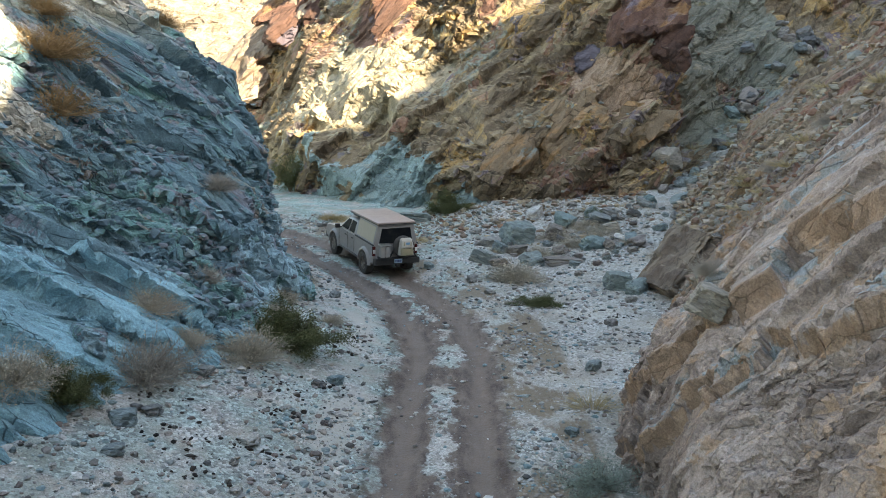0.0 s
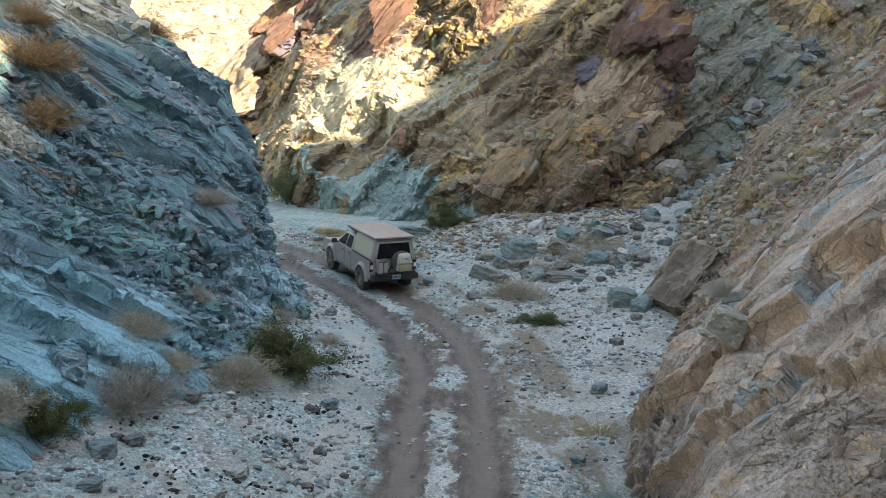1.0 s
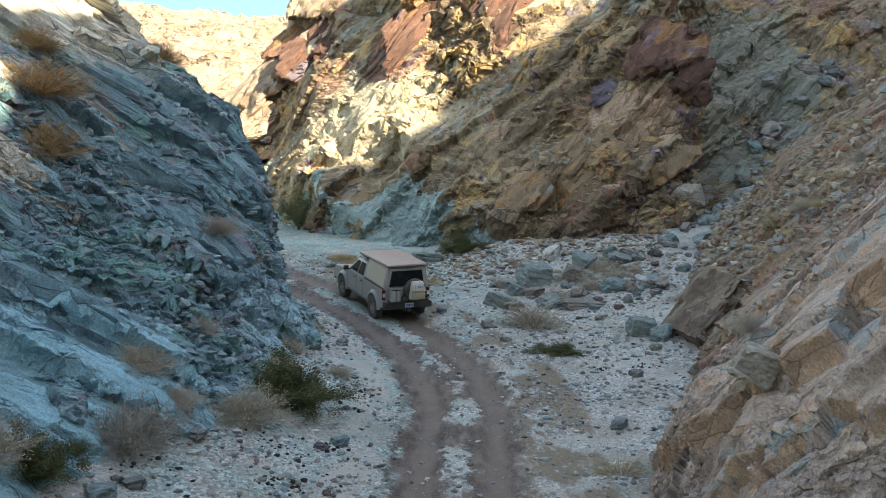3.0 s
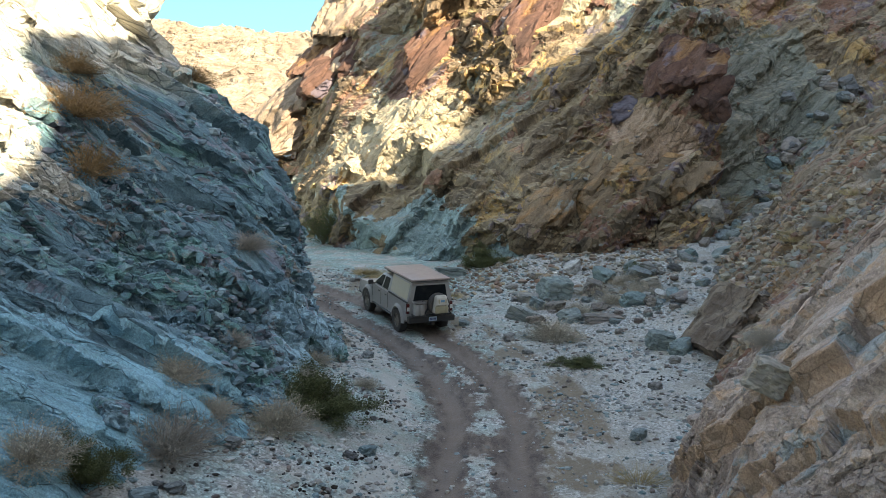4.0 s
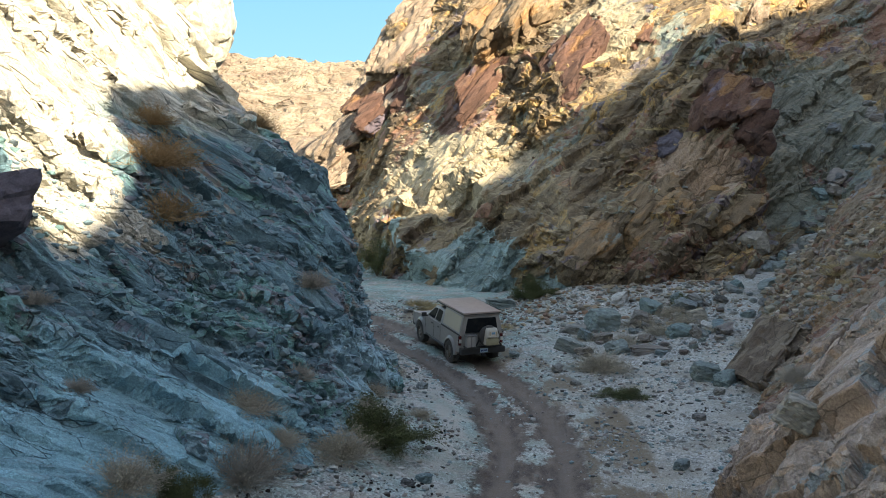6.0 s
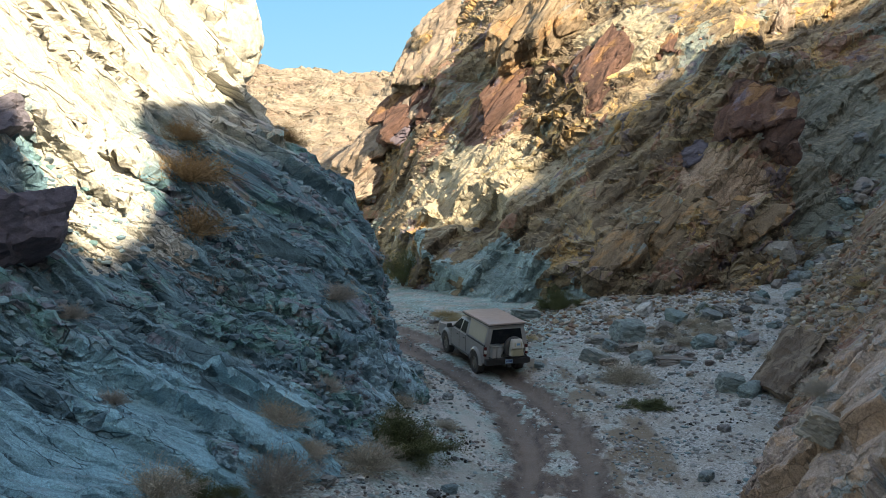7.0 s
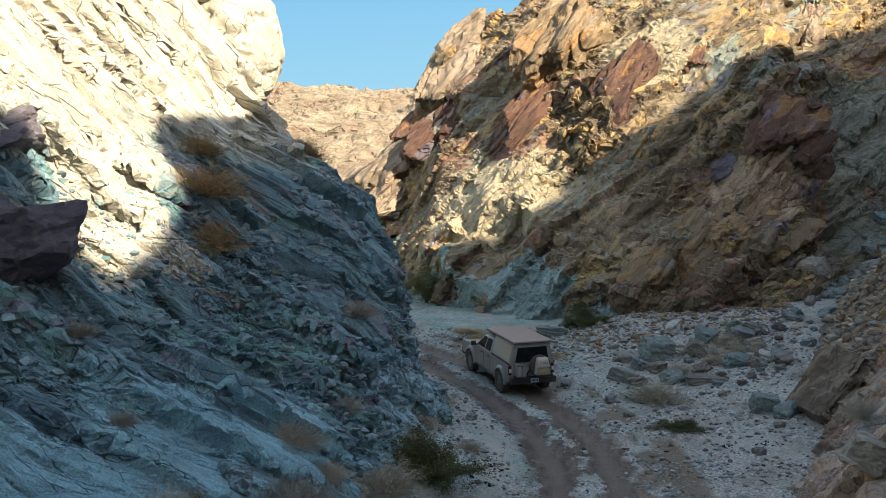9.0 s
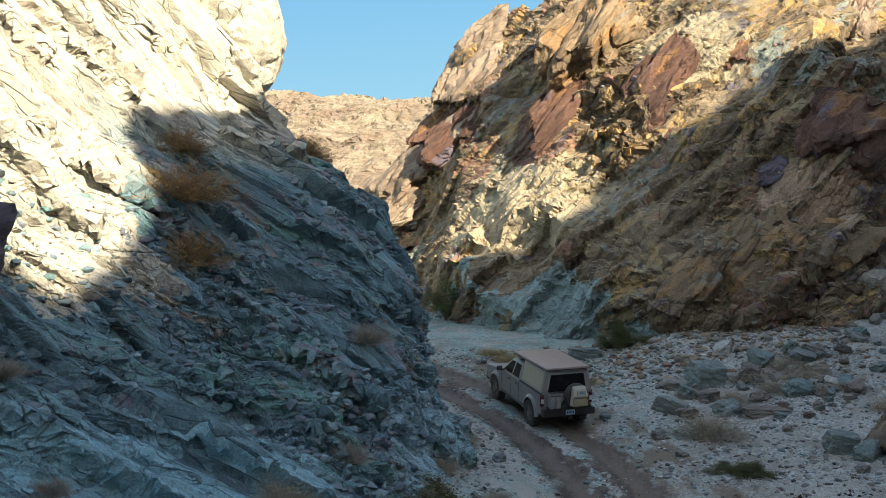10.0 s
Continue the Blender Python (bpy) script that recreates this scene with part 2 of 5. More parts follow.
    settled = n.math("MULTIPLY", n.ramp(n.facing(), (0.80, 0.0), (0.95, 1.0)), n.ramp(n.noise(1.4, 5, 0.7), (0.42, 0.0), (0.55, dusty)))
    col = n.mix(settled, col, n.mix(speck, tuple(v * 0.6 for v in dust), tuple(v * 1.35 for v in dust)))
    relief = n.math("ADD", n.math("MULTIPLY", h_mid, 0.35), n.math("MULTIPLY", h_small, 0.7))
    relief = n.math("ADD", relief, n.math("MULTIPLY", joint, 0.03 / grain))
    normal = n.bump(relief, 0.8, 1.0, n.bump(fine, 0.6, 0.03 / grain))
    return n.done(col, normal)


# both creams, above 8.6 m and by zone, are painted sunlight on blue-grey stone
ROCK_BLUE = rock_material("blue_grey_rock", ((0.068, 0.122, 0.148), (0.142, 0.242, 0.28), (0.24, 0.375, 0.415)),
    [((0.13, 0.265, 0.25), 0.42, 0.53, 3.0), ((0.175, 0.17, 0.205), 0.45, 0.58, 11.0), ((0.22, 0.19, 0.16), 0.7, 0.66, 23.0)],
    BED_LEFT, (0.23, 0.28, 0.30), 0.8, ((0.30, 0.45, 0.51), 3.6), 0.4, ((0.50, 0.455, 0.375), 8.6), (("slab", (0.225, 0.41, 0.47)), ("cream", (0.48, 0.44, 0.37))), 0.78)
ROCK_BROWN = rock_material("ochre_brown_rock", ((0.088, 0.064, 0.044), (0.218, 0.162, 0.105), (0.38, 0.305, 0.195)),
    [((0.38, 0.24, 0.10), 0.3, 0.54, 5.0), ((0.18, 0.22, 0.20), 0.22, 0.57, 17.0), ((0.20, 0.10, 0.07), 0.18, 0.58, 29.0), ((0.14, 0.115, 0.13), 0.3, 0.62, 41.0)],
    BED_BACK, (0.40, 0.32, 0.21), 0.55, None, 0.6, None,
    (("red", (0.17, 0.09, 0.065)), ("tan", (0.34, 0.24, 0.17)), ("buff", (0.35, 0.295, 0.205)), ("grey", (0.175, 0.178, 0.145)), ("teal", (0.235, 0.325, 0.33))))
ROCK_RED = rock_material("red_brown_crag", ((0.055, 0.032, 0.026), (0.118, 0.062, 0.046), (0.185, 0.112, 0.08)),
    [((0.23, 0.12, 0.055), 0.5, 0.58, 13.0), ((0.12, 0.10, 0.125), 0.4, 0.60, 27.0)], BED_BACK, (0.30, 0.22, 0.15), 0.5, None, 0.4)
ROCK_TAN = rock_material("pinkish_tan_crag", ((0.165, 0.12, 0.088), (0.28, 0.21, 0.155), (0.39, 0.31, 0.235)),
    [((0.24, 0.15, 0.11), 0.4, 0.60, 13.0)], BED_BACK, (0.42, 0.33, 0.24), 0.5, None, 0.4)
ROCK_OCHRE = rock_material("orange_brown_crag", ((0.12, 0.085, 0.056), (0.235, 0.165, 0.105), (0.35, 0.255, 0.165)),
    [((0.30, 0.17, 0.08), 0.4, 0.54, 13.0), ((0.20, 0.235, 0.225), 0.4, 0.60, 7.0)], BED_BACK, (0.34, 0.27, 0.19), 0.5, None, 0.4)
ROCK_PINK = rock_material("pinkish_tan_rock", ((0.19, 0.144, 0.126), (0.355, 0.282, 0.246), (0.50, 0.415, 0.372)),
    [((0.39, 0.265, 0.185), 0.5, 0.60, 7.0), ((0.25, 0.29, 0.31), 0.6, 0.62, 19.0)],
    BED_RIGHT, (0.36, 0.32, 0.28), 1.0, None, 0.3, None, (("face", (0.325, 0.22, 0.155)),), 0.32)
ROCK_SCREE = rock_material("brown_scree", ((0.125, 0.094, 0.074), (0.25, 0.20, 0.155), (0.38, 0.31, 0.255)),
    [((0.27, 0.17, 0.10), 0.35, 0.56, 7.0), ((0.20, 0.215, 0.23), 0.3, 0.57, 19.0), ((0.18, 0.09, 0.065), 0.3, 0.58, 31.0)],
    BED_RIGHT, (0.29, 0.235, 0.18), 1.1, None, 0.7)
ROCK_FAR = rock_material("far_brown_hill", ((0.15, 0.115, 0.082), (0.26, 0.21, 0.155), (0.33, 0.275, 0.205)),
    [((0.19, 0.135, 0.10), 0.06, 0.55, 5.0)], BED_FAR, (0.25, 0.20, 0.155), 0.25)


# ---- lofted canyon walls ----
def loft(along, levels, table, at, rise):
    """A wall surface: table[level][knot] is the plan offset of each contour; at and rise are the fine positions.
    Gives rows (rise) x columns (at) of offsets and heights."""
    t = cubic(levels[0], np.array(table), rise[0])      # levels -> rows
    off = cubic(along, t.T, at).T
    high = cubic(levels[0], np.array(levels[1]), rise[0])
    return off, np.repeat(high[:, None], len(at), 1)


def surface(rows, cols, points):
    """A function that gives points of a fine regular surface at any (row, column) parameters."""
    def at(r, c):
        i = np.interp(r, rows, np.arange(len(rows)))
        j = np.interp(c, cols, np.arange(len(cols)))
        i0, j0 = np.minimum(i.astype(int), len(rows) - 2), np.minimum(j.astype(int), len(cols) - 2)
        u, v = (i - i0)[..., None], (j - j0)[..., None]
        return (points[i0, j0] * (1 - u) + points[i0 + 1, j0] * u) * (1 - v) + (points[i0, j0 + 1] * (1 - u) + points[i0 + 1, j0 + 1] * u) * v
    return at


def refine(p, by, turned):
    """Splits each cell of a grid into by x by, all lying in the cell's own two triangles."""
    rows, cols = p.shape[:2]
    i, j = np.arange((rows - 1) * by + 1), np.arange((cols - 1) * by + 1)
    ci, cj = np.minimum(i // by, rows - 2), np.minimum(j // by, cols - 2)
    a, b = np.broadcast_arrays(((i - ci * by) / by)[:, None], ((j - cj * by) / by)[None])
    I, J = np.broadcast_arrays(ci[:, None], cj[None])
    a, b = a[..., None], b[..., None]
    p00, p10, p01, p11 = p[I, J], p[I + 1, J], p[I, J + 1], p[I + 1, J + 1]
    one = np.where(a >= b, p00 + a * (p10 - p00) + b * (p11 - p10), p00 + b * (p01 - p00) + a * (p11 - p01))
    two = np.where(a + b <= 1, p00 + a * (p10 - p00) + b * (p01 - p00), p11 + (1 - a) * (p01 - p11) + (1 - b) * (p10 - p11))
    return np.where(turned[I, J][..., None], one, two)


def fracture(p, seed, amounts, factors, flip=False, calm=0.2, patch=2.6, ledges=(), quiet=None):
    """Breaks a coarse grid of points into flat angular faces, each broken again into smaller ones; some parts stay whole.
    Gives the fine grid and a tone 0..1 for each of its faces."""
    r = np.random.default_rng(seed)
    sign = -1 if flip else 1
    tones = []
    for k, amount in enumerate(amounts):
        n = grid_normals(p) * sign
        rows, cols = p.shape[:2]
        if k:
            broken = np.clip(0.5 + 2.2 * fbm(p.reshape(-1, 3) + 40, patch, 3, 33), calm, 1.3).reshape(rows, cols)
        else:
            broken = np.ones((rows, cols))
        if quiet:
            broken = broken * (1 - quiet(p) * (0.75 if k else 0.4))
        out_by = r.uniform(-1, 1, (rows, cols))
        out_by = np.where(r.random((rows, cols)) < 0.25, 1.7 * out_by, out_by * np.abs(out_by))
        slide = r.uniform(-0.36, 0.36, (2, rows, cols)) * (0.5 + 0.5 * broken)
        slide[:, (0, -1)] = 0
        slide[:, :, (0, -1)] = 0
        p = p + slide[0][..., None] * np.gradient(p, axis=0) + slide[1][..., None] * np.gradient(p, axis=1) + n * (amount * out_by * broken)[..., None]
        if k < len(factors):
            by = factors[k]
            turned = r.random((rows - 1, cols - 1)) < 0.5
            whole = int(np.prod(factors[k:]))
            i, j = np.arange((rows - 1) * whole), np.arange((cols - 1) * whole)
            u, v = ((i % whole) + 0.5)[:, None] / whole, ((j % whole) + 0.5)[None] / whole
            I, J = np.broadcast_arrays((i // whole)[:, None], (j // whole)[None])
            half = np.where(turned[I, J], u >= v, u + v <= 1).astype(int)
            tones.append(r.random((2, rows - 1, cols - 1))[half, I, J] - 0.5)
            p = refine(p, by, turned)
    tone = sum(w * t for w, t in zip((0.35, 0.4, 0.25), tones))
    n = (grid_normals(p) * sign).reshape(-1, 3)
    flat = p.reshape(-1, 3)
    push = np.zeros(len(flat))
    for size, amp, turn in ledges:
        # each bed rises slowly and breaks off at its edge, in blocks of their own height
        w = (flat @ turn[:, 2]) / size + 0.45 * fbm(flat @ turn / np.array((2.2, 1.0, 1.0)), 2.2 * size, 3, 77)
        rank = np.floor(w).astype(np.int64)
        block = np.floor((flat @ turn[:, 0]) / (size * 1.3) + hash01(rank, rank * 0, rank * 0, 90)).astype(np.int64)
        tall = hash01(rank, block, rank * 0, 91)
        saw = w - rank
        edge = 1 - min(0.09 / size, 0.3)
        push += amp * (0.1 + 1.4 * tall**2) * (saw - np.clip((saw - edge) / (1 - edge), 0, 1) - 0.4)
    return (flat + n * push[:, None]).reshape(p.shape), np.clip(0.5 + 1.5 * tone, 0, 1)


LEVELS = np.arange(8.0)
# left spur: contours as plan x along y
SPUR_Y = (4, 17, 22, 28, 31.5, 34, 36.5, 44)
SPUR_Z = (0.2, 2.2, 3.7, 5.6, 8.3, 10.8, 13.6, 23)
SPUR_X = (
    (-6.8, -5.3, -4.0, -4.2, -4.6, -5.8, -7.4, -12),
    (-8.1, -6.55, -5.5, -5.2, -5.5, -6.3, -8.5, -14),
    (-9.6, -8.5, -7.4, -5.9, -5.8, -6.6, -9.5, -15),
    (-11.0, -10.2, -9.4, -7.4, -6.2, -7.0, -10.5, -16),
    (-12.2, -11.8, -11.3, -10, -8.7, -8.8, -12, -18),
    (-13.2, -13, -12.8, -12.6, -12.2, -11.6, -13.5, -20),
    (-14.6, -14.6, -14.6, -14.2, -12.8, -11.0, -12.2, -22),
    (-20, -20, -20, -20, -20, -19, -21, -29),
)
def spur_surface():
    ys, rise = np.arange(4, 44.05, 0.25), np.arange(0, 7.01, 0.05)
    x, z = loft(SPUR_Y, (LEVELS, SPUR_Z), SPUR_X, ys, (rise,))
    return surface(rise, ys, np.stack([x, np.repeat(ys[None], len(rise), 0), z], -1)), cubic(LEVELS, np.array(SPUR_Z), rise), rise


at, heights, rise = spur_surface()
lean_s, lean_r = np.meshgrid(steps((4, 13, 3.0), (13, 42, 0.9), (42, 58, 4.0)), steps((0, 4.4, 0.44), (4.4, 7.01, 0.6)))
spur, tone = fracture(at(lean_r, lean_s - 0.75 * np.interp(lean_r, rise, heights)), 3, (0.32, 0.17, 0.072, 0.02), (3, 3, 3), True, 0.12, 2.4, [(1.9, 0.46, BED_LEFT), (0.8, 0.20, BED_LEFT)], lambda p: np.maximum(np.clip((22.5 - p[..., 1]) / 3, 0, 1) * np.clip((5.0 - p[..., 2]) / 1.5, 0, 1), np.clip((p[..., 2] - 6.0) / 2.5, 0, 0.6)))
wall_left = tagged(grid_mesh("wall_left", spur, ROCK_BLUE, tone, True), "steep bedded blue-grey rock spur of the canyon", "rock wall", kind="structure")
# cream strip up the spur: sunlight painted where the ridge lets the sun through
flat = spur.reshape(-1, 3)
sun_strip = 0.6 * flat[:, 0] + 0.8 * flat[:, 1] - 10.6 + 0.9 * fbm(flat, 1.8, 4, 95)
cream = np.clip((2.1 - np.abs(sun_strip)) / 0.6, 0, 1) * np.clip((flat[:, 2] - 5.3 + 0.8 * fbm(flat + 9, 1.5, 3, 96)) / 0.8, 0, 1)
slab = np.clip(1.15 - np.maximum(flat[:, 2] - 2.2, 0) / 2.6 + 0.5 * fbm(flat + 3, 2.5, 3, 97), 0, 1) * np.clip((22.5 - flat[:, 1]) / 3 + 0.5 * fbm(flat, 2.0, 3, 98), 0, 1)
at = wall_left.data.attributes.new("slab", "FLOAT", "POINT")
at.data.foreach_set("value", np.ascontiguousarray(slab, np.float32))
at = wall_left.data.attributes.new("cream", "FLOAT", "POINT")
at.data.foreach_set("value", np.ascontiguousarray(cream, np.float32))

# right slope: contours as plan x along y
RIGHT_Y = (2, 12, 17, 19.6, 22.5, 27, 33, 40, 48, 58)
RIGHT_Z = (0.0, 2.1, 3.6, 5.5, 8, 13, 22, 34)
RIGHT_X = (
    (2.7, 3.1, 3.5, 3.9, 4.9, 6.6, 8.2, 9.2, 11.5, 15),
    (3.3, 3.6, 4.1, 4.9, 6.7, 8.6, 9.8, 10.5, 13, 18),
    (4.1, 4.6, 5.3, 6.3, 8.2, 10, 11.2, 12, 15, 20),
    (5.6, 6.1, 6.9, 8.0, 10.1, 11.7, 12.8, 13.2, 17, 23),
    (8.0, 8.5, 9.5, 10.6, 13.2, 14, 15.5, 16.2, 21, 27),
    (12, 12.5, 13, 13.5, 17, 18.5, 20, 22, 27, 33),
    (18, 18.5, 19, 20, 24, 26, 28, 30, 36, 42),
    (26, 27, 28, 29, 33, 35, 37, 40, 46, 52),
)
def right_surface():
    ys, rise = np.arange(2, 58.05, 0.25), np.arange(0, 7.01, 0.05)
    x, z = loft(RIGHT_Y, (LEVELS, RIGHT_Z), RIGHT_X, ys, (rise,))
    return surface(rise, ys, np.stack([x, np.repeat(ys[None], len(rise), 0), z], -1)), cubic(LEVELS, np.array(RIGHT_Z), rise), rise


at, heights, rise = right_surface()
across = steps((2, 12, 2.0), (12, 27, 0.7), (27, 50, 1.5), (50, 62, 3.0))
lean_s, lean_r = np.meshgrid(across, steps((0, 4, 0.4), (4, 7.01, 0.6)))
right, tone = fracture(at(lean_r, lean_s - 0.74 * np.minimum(np.interp(lean_r, rise, heights), 6)), 5, (0.15, 0.10, 0.05, 0.016), (3, 3, 3), False, 0.15, 2.0, [(1.5, 0.26, BED_RIGHT), (0.5, 0.13, BED_RIGHT)])
# an upper bed stands proud of the lower slab and ends in a broken edge
flat = right.reshape(-1, 3)
beyond = flat[:, 1] - (20.3 - 1.2 * flat[:, 2]) + 0.8 * vnoise(flat, 2.3, 61) + 0.3 * vnoise(flat, 0.8, 62)
# the edge breaks in blocks of their own set-back and height
along_edge = (flat[:, 0] * 0.35 - flat[:, 1] * 0.75 + flat[:, 2] * 0.6) / 0.85 + 0.35 * vnoise(flat, 0.9, 66)
piece = np.floor(along_edge).astype(np.int64)
beyond = beyond + 1.3 * (hash01(piece, piece * 0, piece * 0, 67) - 0.5)
fade = np.clip((9.5 - flat[:, 2]) / 3, 0, 1) * np.clip((23.5 - flat[:, 1]) / 2.5, 0, 1)
lift = (0.15 + 0.42 * hash01(piece, piece * 0, piece * 0, 68)) * (np.clip(beyond / 0.22 + 0.5, 0, 1) - 0.8) * fade
lower = beyond + 2.4 + 0.5 * vnoise(flat, 1.1, 63)
lift_2 = 0.28 * np.clip(lower / 0.15 + 0.5, 0, 1)
face = np.clip(1.5 - np.abs(beyond - 0.02) / 0.17 + 0.9 * vnoise(flat, 0.9, 65), 0, 1) * fade + 0.75 * np.clip(1.5 - np.abs(lower) / 0.14, 0, 1) * (vnoise(flat, 2.2, 64) > -0.1)
right = (flat + np.array((-0.62, -0.1, 0.78)) * (lift + lift_2)[:, None]).reshape(right.shape)
cut = 27 * int(np.searchsorted(across, 26.9))
face = face.reshape(right.shape[:2])
wall_right = tagged(grid_mesh("wall_right", right[:, : cut + 1], ROCK_PINK, tone[:, :cut]), "sloping pinkish tan rock slabs beside the wash", "rock wall", kind="structure")
at = wall_right.data.attributes.new("face", "FLOAT", "POINT")
at.data.foreach_set("value", np.ascontiguousarray(face[:, : cut + 1], np.float32).ravel())
wall_scree = tagged(grid_mesh("wall_scree", right[:, cut:], ROCK_SCREE, tone[:, cut:]), "brown slope of broken rock and scree", "slope", kind="structure")

# back slope: contours as plan y along x
BACK_X = (-40, -17, -13.5, -10, -7, -3, 2.5, 7, 10.5, 13, 18, 26, 40)
BACK_Z = (0.0, 3.5, 7.5, 12, 16, 20, 26, 44)
BACK_Y = (
    (80, 65, 60, 55, 52, 49, 44.8, 44, 45, 46.5, 48, 52, 60),
    (140, 110, 63.5, 58, 53, 51.5, 46, 46.3, 47.3, 50, 50, 55, 63),
    (190, 160, 66, 62, 58.5, 55, 52.5, 49.5, 48.8, 53, 53, 58, 67),
    (230, 200, 120, 63.5, 61.5, 59.5, 55.5, 54.5, 52, 57, 58.5, 62, 72),
    (260, 230, 180, 67, 65, 63, 59.5, 58, 57, 62, 63, 67, 77),
    (280, 260, 220, 160, 72, 66, 64, 62, 61.5, 65, 67, 71, 82),
    (300, 290, 260, 220, 180, 90, 72, 69, 68, 72, 74, 78, 90),
    (330, 320, 300, 280, 260, 220, 130, 95, 94, 98, 100, 104, 116),
)


def back_surface():
    xs, rise = np.arange(-40, 40.05, 0.25), np.arange(0, 7.01, 0.05)
    y, z = loft(BACK_X, (LEVELS, BACK_Z), BACK_Y, xs, (rise,))
    return surface(rise, xs, np.stack([np.repeat(xs[None], len(rise), 0), y, z], -1)), cubic(LEVELS, np.array(BACK_Z), rise), rise


at, heights, rise = back_surface()
lean_s, lean_r = np.meshgrid(steps((-54, -30, 4.0), (-30, 18, 1.9), (18, 40.1, 4.0)), steps((0, 4.8, 0.33), (4.8, 7.01, 0.7)))
back, tone = fracture(at(lean_r, lean_s + 0.7 * np.minimum(np.interp(lean_r, rise, heights), 20)), 8, (0.7, 0.40, 0.18, 0.05), (3, 3, 3), True, 0.35, 5.0, [(3.0, 0.5, BED_BACK), (1.2, 0.2, BED_BACK)], lambda p: np.clip((p[..., 2] - 12) / 5, 0, 0.75))
# patches of grey broken stone in the chute
flat = back.reshape(-1, 3)
zone = {name_z: np.zeros(len(flat)) for name_z in ("red", "tan", "grey", "teal", "buff")}
jag, _, _ = facets(flat, 1.1, 83, BED_BACK, (1.5, 1.0, 0.8), 0.8)
for cx, cy, cz, a, b, c, kind_z in ((16.4, 56.1, 9.7, 3.6, 5.0, 4.2, "grey"), (13.2, 52.0, 6.4, 1.6, 3.0, 3.2, "grey"), (-4.0, 59.0, 9.5, 1.4, 2.5, 2.6, "red"), (8.5, 50.0, 6.6, 2.2, 3.0, 1.8, "tan"), (-4.5, 55.5, 6.6, 6.0, 4.5, 2.6, "buff"), (4.5, 58.0, 15.0, 3.0, 4.0, 2.0, "buff")):
    far_s = np.sqrt(((flat[:, 0] - cx) / a) ** 2 + ((flat[:, 1] - cy) / b) ** 2 + ((flat[:, 2] - cz) / c) ** 2)
    zone[kind_z] = np.maximum(zone[kind_z], np.clip((1.0 - far_s + 0.45 * jag) / 0.3 + 0.5, 0, 1))
# blue-green beds along the foot, higher where the wash bends away
reach = 0.8 + 3.4 * np.clip((5.5 - flat[:, 0]) / 9, 0, 1)
zone["teal"] = np.clip(0.9 - flat[:, 2] / reach + 1.9 * fbm(flat @ BED_BACK / np.array((2.0, 1.0, 0.7)), 2.2, 4, 88) + 0.7 * jag, 0, 1)
wall_back = tagged(grid_mesh("wall_back", back, ROCK_BROWN, tone, True), "high broken ochre and brown mountainside", "mountainside", kind="structure")
for name_z, values in zone.items():
    at = wall_back.data.attributes.new(name_z, "FLOAT", "POINT")
    at.data.foreach_set("value", np.ascontiguousarray(values, np.float32))

# ---- far hill and the ridge that shades the wash ----
xs = steps((-170, 61, 6.0))
up = np.linspace(0, 1, 21)
crest = 32.5 + 1.8 * vnoise(np.stack([xs, xs * 0, xs * 0], 1), 30, 3) + 1.0 * vnoise(np.stack([xs, xs * 0, xs * 0], 1), 9, 4)
hill = np.stack([np.repeat(xs[None], 21, 0), 150 + 110 * np.repeat(up[:, None], len(xs), 1), -2 + up[:, None] ** 0.8 * (crest[None] + 2)], -1)
hill, tone = fracture(hill, 9, (1.6, 0.9, 0.45), (4, 3), False, 0.5, 20.0)
backdrop = tagged(grid_mesh("backdrop", hill, ROCK_FAR, tone), "distant sunlit brown desert hill", "hill", kind="structure")

def sky_material():
    n = Nodes("sky_blue")
    n.put(n.shader.inputs["Base Color"], (0.0, 0.0, 0.0))
    up = n.math("MULTIPLY", n.part_of("Z"), 1 / 900)
    n.put(n.shader.inputs["Emission Color"], n.ramp(up, (0.0, (0.30, 0.65, 0.96)), (0.4, (0.16, 0.49, 0.93)), (1.0, (0.08, 0.30, 0.80))))
    n.shader.inputs["Emission Strength"].default_value = 0.45
    return n.mat


xs = np.linspace(-1500, 1500, 24)
zs = np.linspace(-40, 900, 12)
sheet = np.stack([np.repeat(xs[None], 12, 0), 1900 + 0 * np.repeat(zs[:, None], 24, 1), np.repeat(zs[:, None], 24, 1)], -1)
backdrop_sky = tagged(grid_mesh("backdrop_sky", sheet, sky_material(), None, False), "clear pale blue desert sky", "sky", kind="structure")

us = steps((-60, 0, 1.0), (0, 60, 0.2), (60, 150, 1.0))
level = cubic((-60, 4, 8.2, 8.8, 9.5, 10.9, 12.4, 13.0, 13.6, 15, 18.2, 21, 34, 38.8, 40.3, 41, 43.4, 46, 49, 58, 90, 150), (26, 25, 23.5, 20, 19.3, 20.1, 21.4, 22.8, 25.8, 27, 28.4, 30, 29.6, 29.4, 28.0, 28.0, 29.8, 30.2, 30.8, 32.3, 35, 35), us)
level += 0.35 * vnoise(np.stack([us, us * 0, us * 0], 1), 2.2, 8) + 0.25 * vnoise(np.stack([us, us * 0, us * 0], 1), 0.7, 9)
AWAY = 26.0
side = np.array((0.6, 0.8))
out = np.array((SUN_AZ.x, SUN_AZ.y))
fr = np.linspace(0, 1, 40)
ridge_z = level + AWAY * SUN_TAN
near_face = np.stack([
    out[0] * (AWAY - 12 * (1 - fr[:, None])) + side[0] * us[None],
    out[1] * (AWAY - 12 * (1 - fr[:, None])) + side[1] * us[None],
    fr[:, None] ** 1.1 * (ridge_z[None] + 1) - 1,
], -1)
